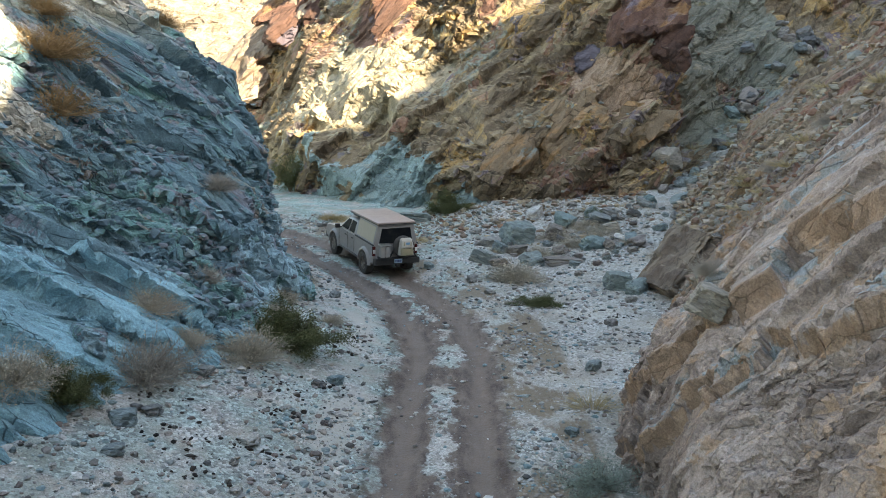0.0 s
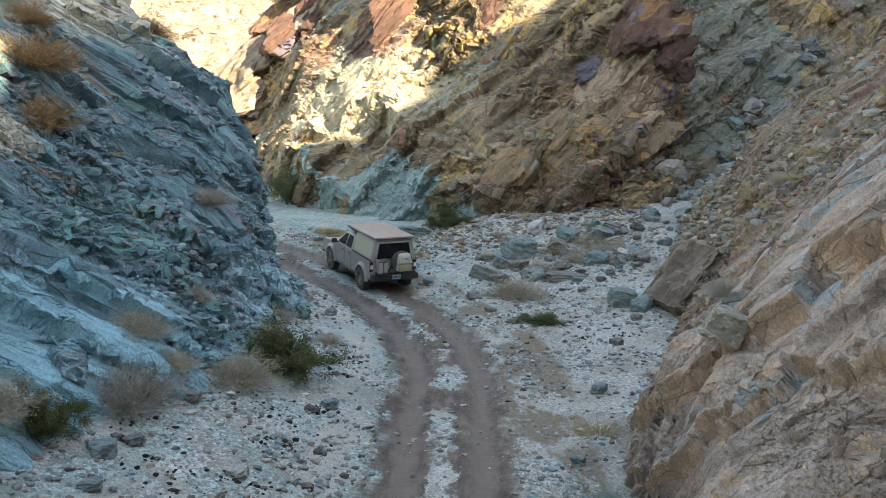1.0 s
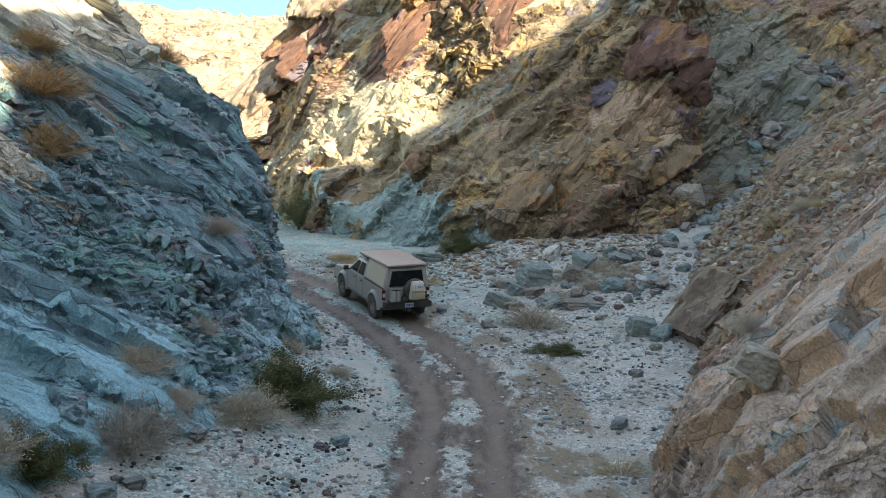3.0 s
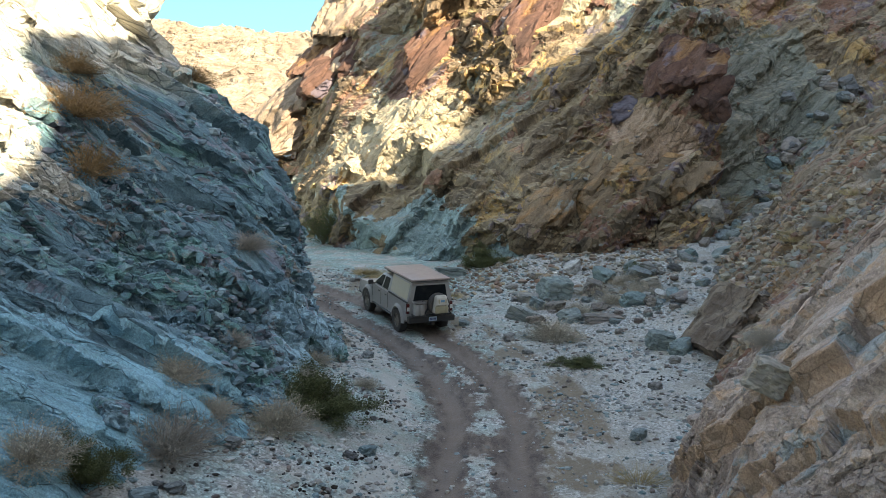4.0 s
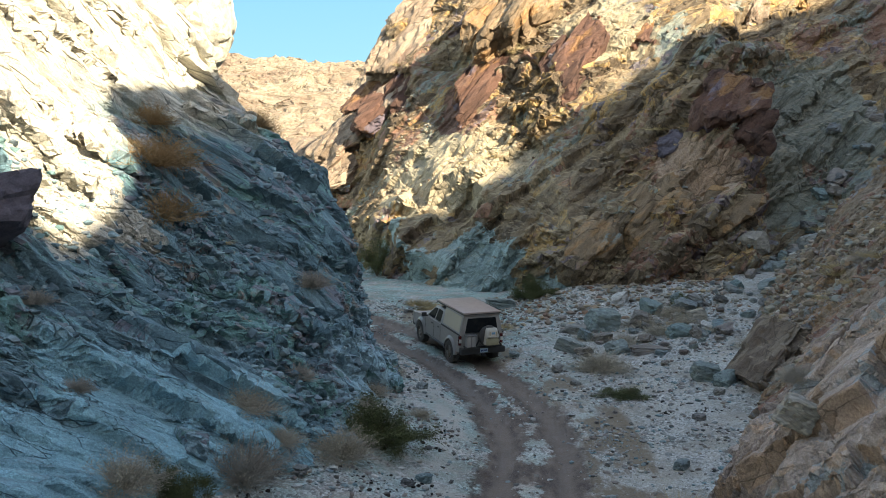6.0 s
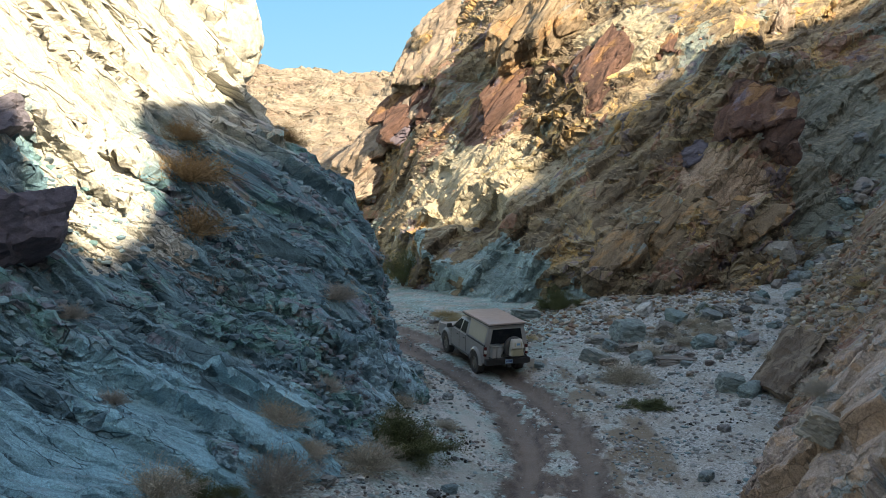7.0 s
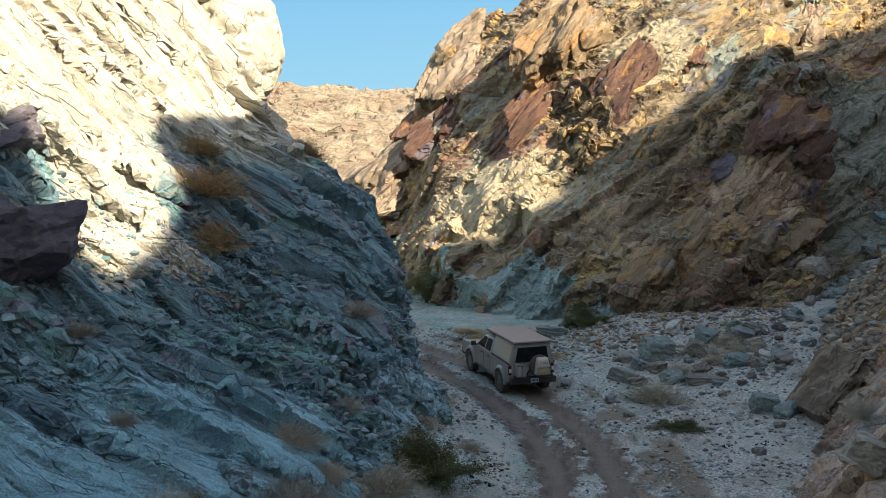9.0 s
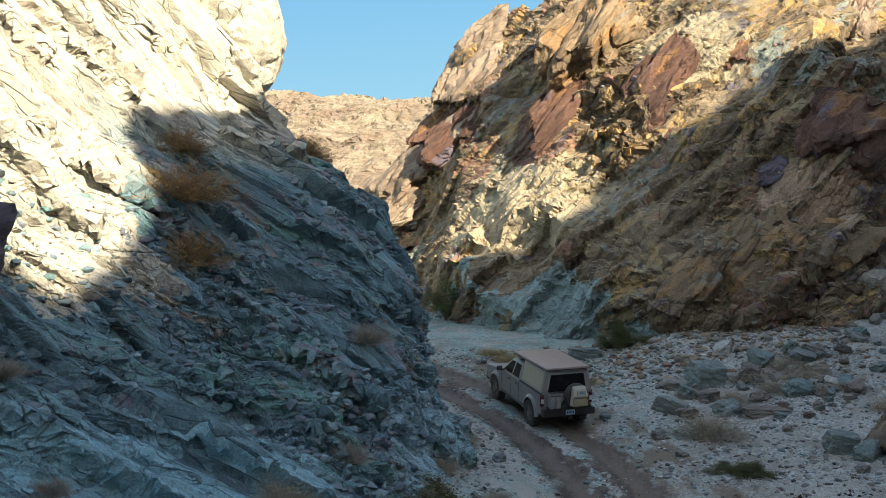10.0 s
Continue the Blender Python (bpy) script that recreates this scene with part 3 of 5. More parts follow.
far_face = np.stack([
    out[0] * (AWAY + 40 * fr[1:, None]) + side[0] * us[None],
    out[1] * (AWAY + 40 * fr[1:, None]) + side[1] * us[None],
    (1 - fr[1:, None]) * (ridge_z[None] + 1) - 1,
], -1)
ridge = np.concatenate([near_face, far_face])
wall_shade = tagged(grid_mesh("wall_south", ridge, ROCK_BROWN, np.full(ridge.shape[0] * ridge.shape[1], 0.5)), "tall ridge of brown rock shading the wash", "ridge", kind="structure")

# ---- ground ----
ROAD = np.array(((-1.0, -40), (-0.4, 4), (0.05, 16), (0.1, 20.5), (0.2, 24.5), (-0.2, 28), (-1.25, 31.6), (-2.6, 34.8), (-4.05, 37.2), (-5.7, 39.2), (-8.9, 42.6), (-15, 47), (-34, 56)))
knot = np.arange(len(ROAD))
ROAD_FINE = cubic(knot, ROAD, np.linspace(0, len(ROAD) - 1, 600))


def road_distance(px, py):
    """Signed distance from the middle of the track: positive on its right side."""
    best = np.full(px.shape, 1e9)
    signed = np.zeros(px.shape)
    for a, b in zip(ROAD_FINE[:-1], ROAD_FINE[1:]):
        d = b - a
        t = np.clip(((px - a[0]) * d[0] + (py - a[1]) * d[1]) / (d @ d), 0, 1)
        ox, oy = px - a[0] - t * d[0], py - a[1] - t * d[1]
        dist = ox * ox + oy * oy
        won = dist < best
        best = np.where(won, dist, best)
        signed = np.where(won, np.sign(ox * d[1] - oy * d[0]) * np.sqrt(dist), signed)
    return signed


def ground_height(px, py, away):
    p = np.stack([px, py, px * 0], 1)
    ramp = lambda v, a, b: np.clip((v - a) / (b - a), 0, 1)
    h = 0.33 * np.clip(-px - 1.6, 0, 5) * (1 - ramp(py, 25, 33)) + 0.06 * np.clip(-px - 1.6, 0, 5) * ramp(py, 25, 33)
    h = h * ramp(-away, 1.2, 2.2) + 0.10 * np.clip(px - 3.5, 0, 12) * ramp(py, 24, 36)
    h += 0.22 * np.clip(py - 40.5, 0, 4) * ramp(px, -1.5, 2.5)
    h += 0.06 * np.clip(py - 34, 0, 7) + 0.03 * np.clip(py - 41, 0, 40)
    h += 0.10 * fbm(p, 2.4, 4, 21) * ramp(np.abs(away), 1.0, 2.2) + 0.02 * fbm(p, 0.35, 3, 31)
    h -= 0.10 * np.exp(-((np.abs(away) - 0.78) / 0.28) ** 2)
    h -= 0.07 * (1 - ramp(np.abs(away), 1.15, 1.6))
    return h


gx = np.unique(np.concatenate([-np.geomspace(12, 3000, 34), steps((-12, 15, 0.1)), np.geomspace(15, 3000, 34)]))
gy = np.unique(np.concatenate([-np.geomspace(1, 3000, 30), steps((0, 12, 0.5), (12, 46, 0.11), (46, 62, 0.4)), np.geomspace(62, 3000, 30)]))
mx, my = np.meshgrid(gx, gy)
fx, fy = mx.ravel(), my.ravel()
nearby = (np.abs(fx) < 60) & (fy > -60) & (fy < 90)
away = np.full(fx.shape, 50.0)
away[nearby] = road_distance(fx[nearby], fy[nearby])
gz = ground_height(np.clip(fx, -40, 40), np.clip(fy, -40, 80), away)


def gravel_material():
    n = Nodes("wash_gravel", 0.95)
    away = n.attribute("tone")                       # distance from the middle of the track
    stones = n.cells(15.0, None, "F1", "Color")
    stone_d = n.cells(15.0)
    small = n.cells(42.0, None, "F1", "Color")
    bw = n.tree.nodes.new("ShaderNodeRGBToBW")
    n.put(bw.inputs[0], stones)
    bw2 = n.tree.nodes.new("ShaderNodeRGBToBW")
    n.put(bw2.inputs[0], small)
    sand = n.ramp(n.noise(0.5, 6, 0.65), (0.38, (0.31, 0.275, 0.232)), (0.5, (0.415, 0.375, 0.33)), (0.62, (0.50, 0.475, 0.44)))
    pebble = n.ramp(bw.outputs[0], (0.15, (0.15, 0.15, 0.148)), (0.5, (0.41, 0.40, 0.38)), (0.85, (0.67, 0.665, 0.645)))
    tint = n.ramp(n.noise(0.9, 5, 0.6, n.space((0, 0, 0), (1, 1, 1), (7, 7, 7))), (0.40, (1, 1, 1)), (0.54, (0.70, 0.97, 0.98)))
    cover = n.ramp(n.noise(0.8, 6, 0.7, n.space((0, 0, 0), (1, 1, 1), (3, 9, 1))), (0.42, 0.1), (0.58, 0.8))
    col = n.mix(cover, sand, pebble)
    col = n.mix(0.5, col, n.ramp(bw2.outputs[0], (0.15, 0.4), (0.8, 1.25)), "MULTIPLY")
    # blue-green stone dust washed down from the spur and the mountain's foot
    spread = n.math("MULTIPLY", n.ramp(n.math("MULTIPLY", n.part_of("Y"), 0.02), (0.32, 0.6), (0.7, 1.0)), n.ramp(n.math("ADD", n.math("MULTIPLY", n.part_of("X"), 0.08), 0.5), (0.42, 1.0), (0.72, 0.15)))
    col = n.mix(spread, col, tint, "MULTIPLY")
    # damp packed earth of the track, with gravel left between and beside the ruts
    ragged = n.math("ADD", n.math("ABSOLUTE", away), n.math("MULTIPLY", n.math("SUBTRACT", n.noise(1.1, 7, 0.7), 0.5), 1.5))
    track = n.ramp(n.math("MULTIPLY", ragged, 0.25), (0.31, 1.0), (0.36, 0.0))
    middle = n.ramp(n.math("ADD", n.math("MULTIPLY", n.math("ABSOLUTE", away), 0.32), n.noise(0.55, 6, 0.7, n.space((0, 0, 0), (1.3, 0.9, 1), (1.5, 0.4, 0)))), (0.53, 0.0), (0.58, 1.0))
    earth = n.ramp(n.noise(2.2, 7, 0.7, n.space((0, 0, 0), (1.6, 0.5, 1))), (0.36, (0.060, 0.041, 0.032)), (0.5, (0.122, 0.089, 0.072)), (0.64, (0.19, 0.148, 0.122)))
    rut = n.math("SUBTRACT", n.math("ABSOLUTE", away), 0.78)
    rut = n.ramp(n.math("ADD", n.math("ABSOLUTE", rut), n.math("MULTIPLY", n.math("SUBTRACT", n.noise(0.9, 5), 0.5), 0.5)), (0.12, 1.0), (0.32, 0.0))
    earth = n.mix(n.math("MULTIPLY", rut, 0.75), earth, (0.185, 0.143, 0.118))
    soil = n.math("MULTIPLY", n.ramp(n.math("ABSOLUTE", n.math("SUBTRACT", away, 2.2)), (0.8, 1.0), (1.8, 0.0)), n.ramp(n.noise(0.45, 7, 0.7, n.space((0, 0, 0), (1.4, 0.6, 1), (4.2, 1.1, 0))), (0.45, 0.0), (0.52, 0.85)))
    col = n.mix(soil, col, n.mix(n.noise(6, 6, 0.7), (0.13, 0.095, 0.06), (0.27, 0.21, 0.15)))
    col = n.mix(n.math("MULTIPLY", track, middle), col, earth)
    bank = n.math("ABSOLUTE", n.math("ADD", n.math("ADD", away, 1.42), n.math("MULTIPLY", n.math("SUBTRACT", n.noise(1.1, 6, 0.7), 0.5), 1.3)))
    col = n.mix(n.math("MULTIPLY", n.ramp(bank, (0.06, 1.0), (0.2, 0.0)), n.ramp(n.noise(0.6, 4), (0.4, 0.2), (0.55, 0.8))), col, (0.075, 0.052, 0.037))
    heap = n.math("ABSOLUTE", n.math("ADD", n.math("ADD", away, 2.15), n.math("MULTIPLY", n.math("SUBTRACT", n.noise(0.7, 5, 0.65), 0.5), 1.2)))
    col = n.mix(n.math("MULTIPLY", n.ramp(heap, (0.25, 1.0), (0.6, 0.0)), n.ramp(n.noise(0.35, 4), (0.42, 0.25), (0.55, 0.9))), col, n.mix(n.noise(9, 6, 0.75), (0.34, 0.315, 0.28), (0.56, 0.53, 0.48)))
    h = n.math("ADD", n.math("MULTIPLY", stone_d, -1.0), n.math("MULTIPLY", n.noise(14, 8, 0.75), 1.4))
    flatter = n.math("SUBTRACT", 1.0, n.math("MULTIPLY", track, 0.6))
    normal = n.bump(n.math("MULTIPLY", h, flatter), 0.6, 0.05)
    rough = n.mix(track, (0.95, 0.95, 0.95), (0.62, 0.62, 0.62))
    return n.done(col, normal, rough)


GRAVEL = gravel_material()
points = np.stack([fx, fy, gz], 1).reshape(len(gy), len(gx), 3)
ground = tagged(grid_mesh("ground", points, GRAVEL, away), "gravelly wash floor with a damp two-rut track", "ground", kind="structure", )


# ---- small building helpers ----
def part(name, bm, material, parent, label=""):
    """Links a bmesh as one mesh object under a thing or a part."""
    me = bpy.data.meshes.new(name)
    bm.to_mesh(me)
    bm.free()
    for m in material if isinstance(material, (list, tuple)) else [material]:
        me.materials.append(m)
    ob = new(name, me)
    ob.parent = parent
    return tagged(ob, label)


def empty(name, m, label, category, group=""):
    ob = new(name)
    ob.matrix_world = m
    return tagged(ob, label, category, group)


def smooth(bm, angle=40):
    for f in bm.faces:
        f.smooth = True
    for e in bm.edges:
        e.smooth = len(e.link_faces) == 2 and e.calc_face_angle(0) < radians(angle)
    return bm


def box(size, at=(0, 0, 0), turn=(0, 0, 0), bevel=0.0, bm=None, taper=None):
    """A box with rounded edges. taper: scale of the top face in x and y."""
    bm = bm or bmesh.new()
    made = bmesh.ops.create_cube(bm, size=1)["verts"]
    for v in made:
        if taper and v.co.z > 0:
            v.co.x, v.co.y = v.co.x * taper[0], v.co.y * taper[1]
    bmesh.ops.transform(bm, matrix=pose(*at, *turn) @ Matrix.Diagonal((*size, 1)), verts=made)
    if bevel:
        edges = list({e for v in made for e in v.link_edges})
        bmesh.ops.bevel(bm, geom=edges, offset=bevel, segments=2, affect="EDGES", profile=0.6)
    return bm


def tube(radius, length, at=(0, 0, 0), turn=(0, 0, 0), sides=24, bm=None, radius_2=None):
    bm = bm or bmesh.new()
    made = bmesh.ops.create_cone(bm, cap_ends=True, segments=sides, radius1=radius, radius2=radius if radius_2 is None else radius_2, depth=length)["verts"]
    bmesh.ops.transform(bm, matrix=pose(*at, *turn), verts=made)
    return bm


def lathe(profile, sides=32, axis="X", bm=None):
    """A body of revolution: profile = (radius, place along the axis)."""
    bm = bm or bmesh.new()
    rings = []
    for r, a in profile:
        ring = []
        for k in range(sides):
            t = 2 * math.pi * k / sides
            c, d = r * math.cos(t), r * math.sin(t)
            ring.append(bm.verts.new((a, c, d) if axis == "X" else ((c, a, d) if axis == "Y" else (c, d, a))))
        rings.append(ring)
    for r1, r2 in zip(rings[:-1], rings[1:]):
        for k in range(sides):
            bm.faces.new((r1[k], r1[(k + 1) % sides], r2[(k + 1) % sides], r2[k]))
    bmesh.ops.recalc_face_normals(bm, faces=bm.faces)
    return bm


def prism(profile, x0, x1, bm=None, inset=0.0, bevel=0.0):
    """A side profile in (y, z) drawn out across x."""
    bm = bm or bmesh.new()
    a = [bm.verts.new((x0, y, z)) for y, z in profile]
    b = [bm.verts.new((x1, y, z)) for y, z in profile]
    caps = [bm.faces.new(a), bm.faces.new(b[::-1])]
    for k in range(len(profile)):
        j = (k + 1) % len(profile)
        bm.faces.new((a[k], b[k], b[j], a[j]))
    bmesh.ops.recalc_face_normals(bm, faces=bm.faces)
    if bevel:
        edges = [e for f in caps for e in f.edges]
        bmesh.ops.bevel(bm, geom=edges, offset=bevel, segments=2, affect="EDGES", profile=0.6)
    return bm


def plain(name, colour, rough=0.5, metal=0.0, dirt=0.0, dirt_colour=(0.30, 0.25, 0.20), scale=6.0):
    """Paint, rubber, cloth or metal with dust on it."""
    n = Nodes(name, rough)
    n.shader.inputs["Metallic"].default_value = metal
    n.shader.inputs["Specular IOR Level"].default_value = 0.5
    spots = n.noise(scale, 7, 0.7)
    col = n.mix(n.ramp(n.noise(scale * 0.4, 4), (0.35, 0.0), (0.7, 0.25)), colour, tuple(v * 0.8 for v in colour))
    if dirt:
        low = n.ramp(n.part_of("Z"), (0.2, 1.0), (1.2, 0.45))
        col = n.mix(n.math("MULTIPLY", n.math("MULTIPLY", n.ramp(spots, (0.3, 0.2), (0.65, 1.0)), low), dirt, True), col, dirt_colour)
    r = n.ramp(spots, (0.3, rough * 0.8), (0.7, min(1.0, rough * 1.25)))
    return n.done(col, n.bump(n.noise(scale * 8, 5), 0.15, 0.01), r)


PAINT = plain("dusty_champagne_paint", (0.33, 0.31, 0.295), 0.42, 0.15, 0.3, (0.30, 0.26, 0.225))
CAMPER = plain("tan_camper_panel", (0.50, 0.44, 0.33), 0.7, 0.0, 0.1)
LID = plain("dusty_camper_lid", (0.37, 0.29, 0.26), 0.4, 0.1, 0.3)
BLACK = plain("black_plastic", (0.02, 0.02, 0.022), 0.55, 0.0, 0.12)
RUBBER = plain("dusty_rubber", (0.03, 0.029, 0.028), 0.85, 0.0, 0.4, (0.16, 0.13, 0.11))
RIM = plain("grey_alloy", (0.20, 0.19, 0.18), 0.45, 0.8, 0.6)
CHROME = plain("dull_metal", (0.5, 0.5, 0.5), 0.3, 0.9, 0.3)
CANVAS = plain("beige_canvas", (0.50, 0.465, 0.40), 0.95, 0.0, 0.3, (0.25, 0.2, 0.15), 10)
KHAKI = plain("khaki_cloth", (0.34, 0.30, 0.19), 0.95, 0.0, 0.3, (0.25, 0.2, 0.15), 10)
CAN = plain("grey_metal_can", (0.32, 0.31, 0.30), 0.5, 0.2, 0.5)
RED_LENS = plain("red_lens", (0.11, 0.02, 0.017), 0.25)
WHITE_LENS = plain("clear_lens", (0.65, 0.62, 0.58), 0.2)
PLATE = plain("pale_blue_plate", (0.42, 0.55, 0.66), 0.5)
PLATE_BAR = plain("dark_blue_print", (0.05, 0.08, 0.22), 0.5)
BADGE = plain("blue_patch", (0.12, 0.25, 0.36), 0.8)


def glass_material():
    n = Nodes("tinted_glass", 0.1)
    n.shader.inputs["Specular IOR Level"].default_value = 0.05
    n.shader.inputs["IOR"].default_value = 1.1
    return n.done(n.mix(n.ramp(n.noise(5, 5), (0.45, 0.0), (0.8, 0.35)), (0.012, 0.014, 0.016), (0.06, 0.055, 0.05)), None, n.ramp(n.noise(7, 6), (0.4, 0.05), (0.8, 0.3)))


GLASS = glass_material()


def arch(y, r, z0, steps_n=9):
    """Points of a wheel arch, from the front to the back, over a wheel at y."""
    return [(y + r * math.cos(t), z0 + r * math.sin(t)) for t in np.linspace(0.0, math.pi, steps_n)]


def wheel(parent, x, y, r=0.425, width=0.28):
    side = 1 if x > 0 else -1
    w = width / 2
    tyre = part("tyre", smooth(lathe(((r * 0.58, -w * 0.9), (r * 0.8, -w), (r * 0.95, -w * 0.92), (r, -w * 0.65), (r, w * 0.65), (r * 0.95, w * 0.92), (r * 0.8, w), (r * 0.58, w * 0.9), (r * 0.58, -w * 0.9))), 50), RUBBER, parent)
    tyre.location = (x, y, r)
    tread = bmesh.new()
    for k in range(30):
        t = 2 * math.pi * k / 30
        for j in (-1, 1):
            box((w * 0.75, 0.045, 0.022), (j * w * 0.5, (r + 0.004) * math.cos(t + j * 0.05), (r + 0.004) * math.sin(t + j * 0.05)), (math.degrees(t + j * 0.05) + 90, 0, 0), 0, tread)
    part("tread", tread, RUBBER, tyre)
    rim = part("rim", smooth(lathe(((r * 0.6, -w * 0.8), (r * 0.6, side * w * 0.8), (r * 0.54, side * w * 0.85), (r * 0.5, side * w * 0.45), (r * 0.2, side * w * 0.5), (r * 0.16, side * w * 0.7), (0.001, side * w * 0.72)), 28), 30), RIM, tyre)
    spokes = bmesh.new()
    for k in range(6):
        t = 2 * math.pi * k / 6
        box((0.03, r * 0.36, 0.07), (side * w * 0.66, r * 0.36 * math.cos(t), r * 0.36 * math.sin(t)), (math.degrees(t), 0, 0), 0.008, spokes)
    part("spokes", spokes, RIM, tyre)


def pickup_truck(m):
    """A double-cab pickup with a low camper on the bed; ahead is +y."""
    truck = empty("pickup_truck", m, "dusty champagne pickup truck with tan camper shell on the track", "truck")
    # body sides: one outline with both wheel arches, sill, bonnet and bed
    low = 0.52
    outline = [(2.60, 0.62), (2.62, 0.95), (2.50, 1.06), (1.25, 1.20), (0.95, 1.22), (-0.62, 1.22), (-0.66, 1.24), (-2.44, 1.25), (-2.46, 0.62), (-2.30, low + 0.06)]
    under = [(-2.10, low)] + [(y, z) for y, z in arch(-1.62, 0.50, 0.46)[::-1]] + [(-1.05, low), (1.05, low)] + [(y, z) for y, z in arch(1.62, 0.50, 0.46)[::-1]] + [(2.2, low)]
    body = part("body", smooth(prism(outline + under, -0.88, 0.88, bevel=0.0), 35), PAINT, truck)
    # flared arches
    for y in (-1.62, 1.62):
        for side in (-1, 1):
            bm = bmesh.new()
            ins = arch(y, 0.49, 0.44, 15)
            outs = arch(y, 0.60, 0.44, 15)
            rows = []
            for (y1, z1), (y2, z2) in zip(ins, outs):
                rows.append([bm.verts.new((side * 0.96, y1, z1)), bm.verts.new((side * 0.945, (y1 + y2) / 2, (z1 + z2) / 2)), bm.verts.new((side * 0.875, y2, z2)), bm.verts.new((side * 0.80, y1, z1))])
            for a, b in zip(rows[:-1], rows[1:]):
                for k in range(4):
                    bm.faces.new((a[k], a[(k + 1) % 4], b[(k + 1) % 4], b[k]))
            bmesh.ops.recalc_face_normals(bm, faces=bm.faces)
            part("wheel_arch_flare", smooth(bm, 50), PAINT, body)
    # cab upper: tapered greenhouse
    bm = bmesh.new()
    base = [(1.28, 1.19), (-0.60, 1.21)]
    lower = [bm.verts.new((sx * 0.85, y, z)) for sx, y, z in ((-1, 1.28, 1.18), (1, 1.28, 1.18), (1, -0.62, 1.20), (-1, -0.62, 1.20))]
    upper = [bm.verts.new((sx * 0.64, y, z)) for sx, y, z in ((-1, 0.52, 1.74), (1, 0.52, 1.74), (1, -0.50, 1.76), (-1, -0.50, 1.76))]
    bm.faces.new(upper)
    bm.faces.new(lower[::-1])
    for k in range(4):
        bm.faces.new((lower[k], lower[(k + 1) % 4], upper[(k + 1) % 4], upper[k]))
    bmesh.ops.recalc_face_normals(bm, faces=bm.faces)
    bmesh.ops.bevel(bm, geom=list(bm.edges), offset=0.05, segments=3, affect="EDGES", profile=0.5)
    cab = part("cab", smooth(bm, 35), PAINT, truck)

    def pane(name, corners, parent, thick=0.006, material=GLASS):
        b = bmesh.new()
        a = [b.verts.new(c) for c in corners]
        f = b.faces.new(a)
        b.normal_update()
        n = f.normal.copy()
        top = [b.verts.new(Vector(c) + n * thick) for c in corners]
        b.faces.new(top)
        for k in range(len(a)):
            b.faces.new((a[k], a[(k + 1) % len(a)], top[(k + 1) % len(a)], top[k]))
        bmesh.ops.recalc_face_normals(b, faces=b.faces)
        return part(name, b, material, parent)

    def side_x(z):
        return 0.85 - (z - 1.19) / (1.75 - 1.19) * 0.21 + 0.014

    for sx in (-1, 1):
        for name, poly in (("front_side_window", ((0.98, 1.27), (0.52, 1.66), (0.24, 1.68), (0.24, 1.27))), ("rear_side_window", ((0.14, 1.27), (0.14, 1.68), (-0.30, 1.68), (-0.40, 1.27)))):
            pane(name, [(sx * side_x(z), y, z) for y, z in (poly if sx < 0 else poly[::-1])], cab, 0.004)
        for y in (0.19, -0.52, 1.12):
            part("door_seam", box((0.012, 0.014, 0.62), (sx * 0.882, y, 0.90)), BLACK, body)
        for y in (0.36, -0.34):
            part("door_handle", box((0.03, 0.16, 0.035), (sx * 0.892, y, 1.08), (0, 0, 0), 0.01), BLACK, body)
        mirror = part("side_mirror", box((0.20, 0.10, 0.17), (sx * 1.02, 0.95, 1.30), (0, 0, 0), 0.035), BLACK, cab)
        part("mirror_arm", box((0.14, 0.05, 0.05), (sx * 0.88, 0.97, 1.24)), BLACK, mirror)
        part("rock_slider", tube(0.035, 2.0, (sx * 0.90, 0.0, 0.50), (90, 0, 0), 12), BLACK, truck)
        part("headlight", box((0.30, 0.16, 0.17), (sx * 0.68, 2.55, 0.97), (0, 0, 0), 0.04), WHITE_LENS, body)
        lamp = part("tail_light", box((0.11, 0.10, 0.36), (sx * 0.835, -2.43, 1.03), (0, 0, 0), 0.025), RED_LENS, body, "red and clear tail light")
        part("reversing_lens", box((0.10, 0.02, 0.14), (sx * 0.835, -2.485, 1.02), (0, 0, 0), 0.008), WHITE_LENS, lamp)
    pane("windscreen", [(-0.74, 1.20, 1.25), (0.74, 1.20, 1.25), (0.58, 0.60, 1.70), (-0.58, 0.60, 1.70)], cab)
    part("bonnet_scoop", box((0.5, 0.45, 0.06), (0, 1.75, 1.17), (4, 0, 0), 0.02), PAINT, body)
    part("grille", box((0.95, 0.06, 0.24), (0, 2.62, 0.88), (0, 0, 0), 0.02), BLACK, body)
    part("front_bumper", box((1.75, 0.22, 0.26), (0, 2.62, 0.62), (0, 0, 0), 0.05), BLACK, truck)
    # camper shell on the bed, its lid reaching forward over the cab
    bm = bmesh.new()
    shape = [(-0.86, 1.24), (0.86, 1.24), (0.70, 1.98), (-0.70, 1.98)]
    back = [bm.verts.new((px, -2.46, pz)) for px, pz in shape]
    front = [bm.verts.new((px, -0.66, pz - (0.02 if pz > 1.5 else 0))) for px, pz in shape]
    bm.faces.new(back)
    bm.faces.new(front[::-1])
    for k in range(4):
        bm.faces.new((back[k], front[k], front[(k + 1) % 4], back[(k + 1) % 4]))
    bmesh.ops.recalc_face_normals(bm, faces=bm.faces)
    shell = part("camper_shell", smooth(bm), PAINT, truck)
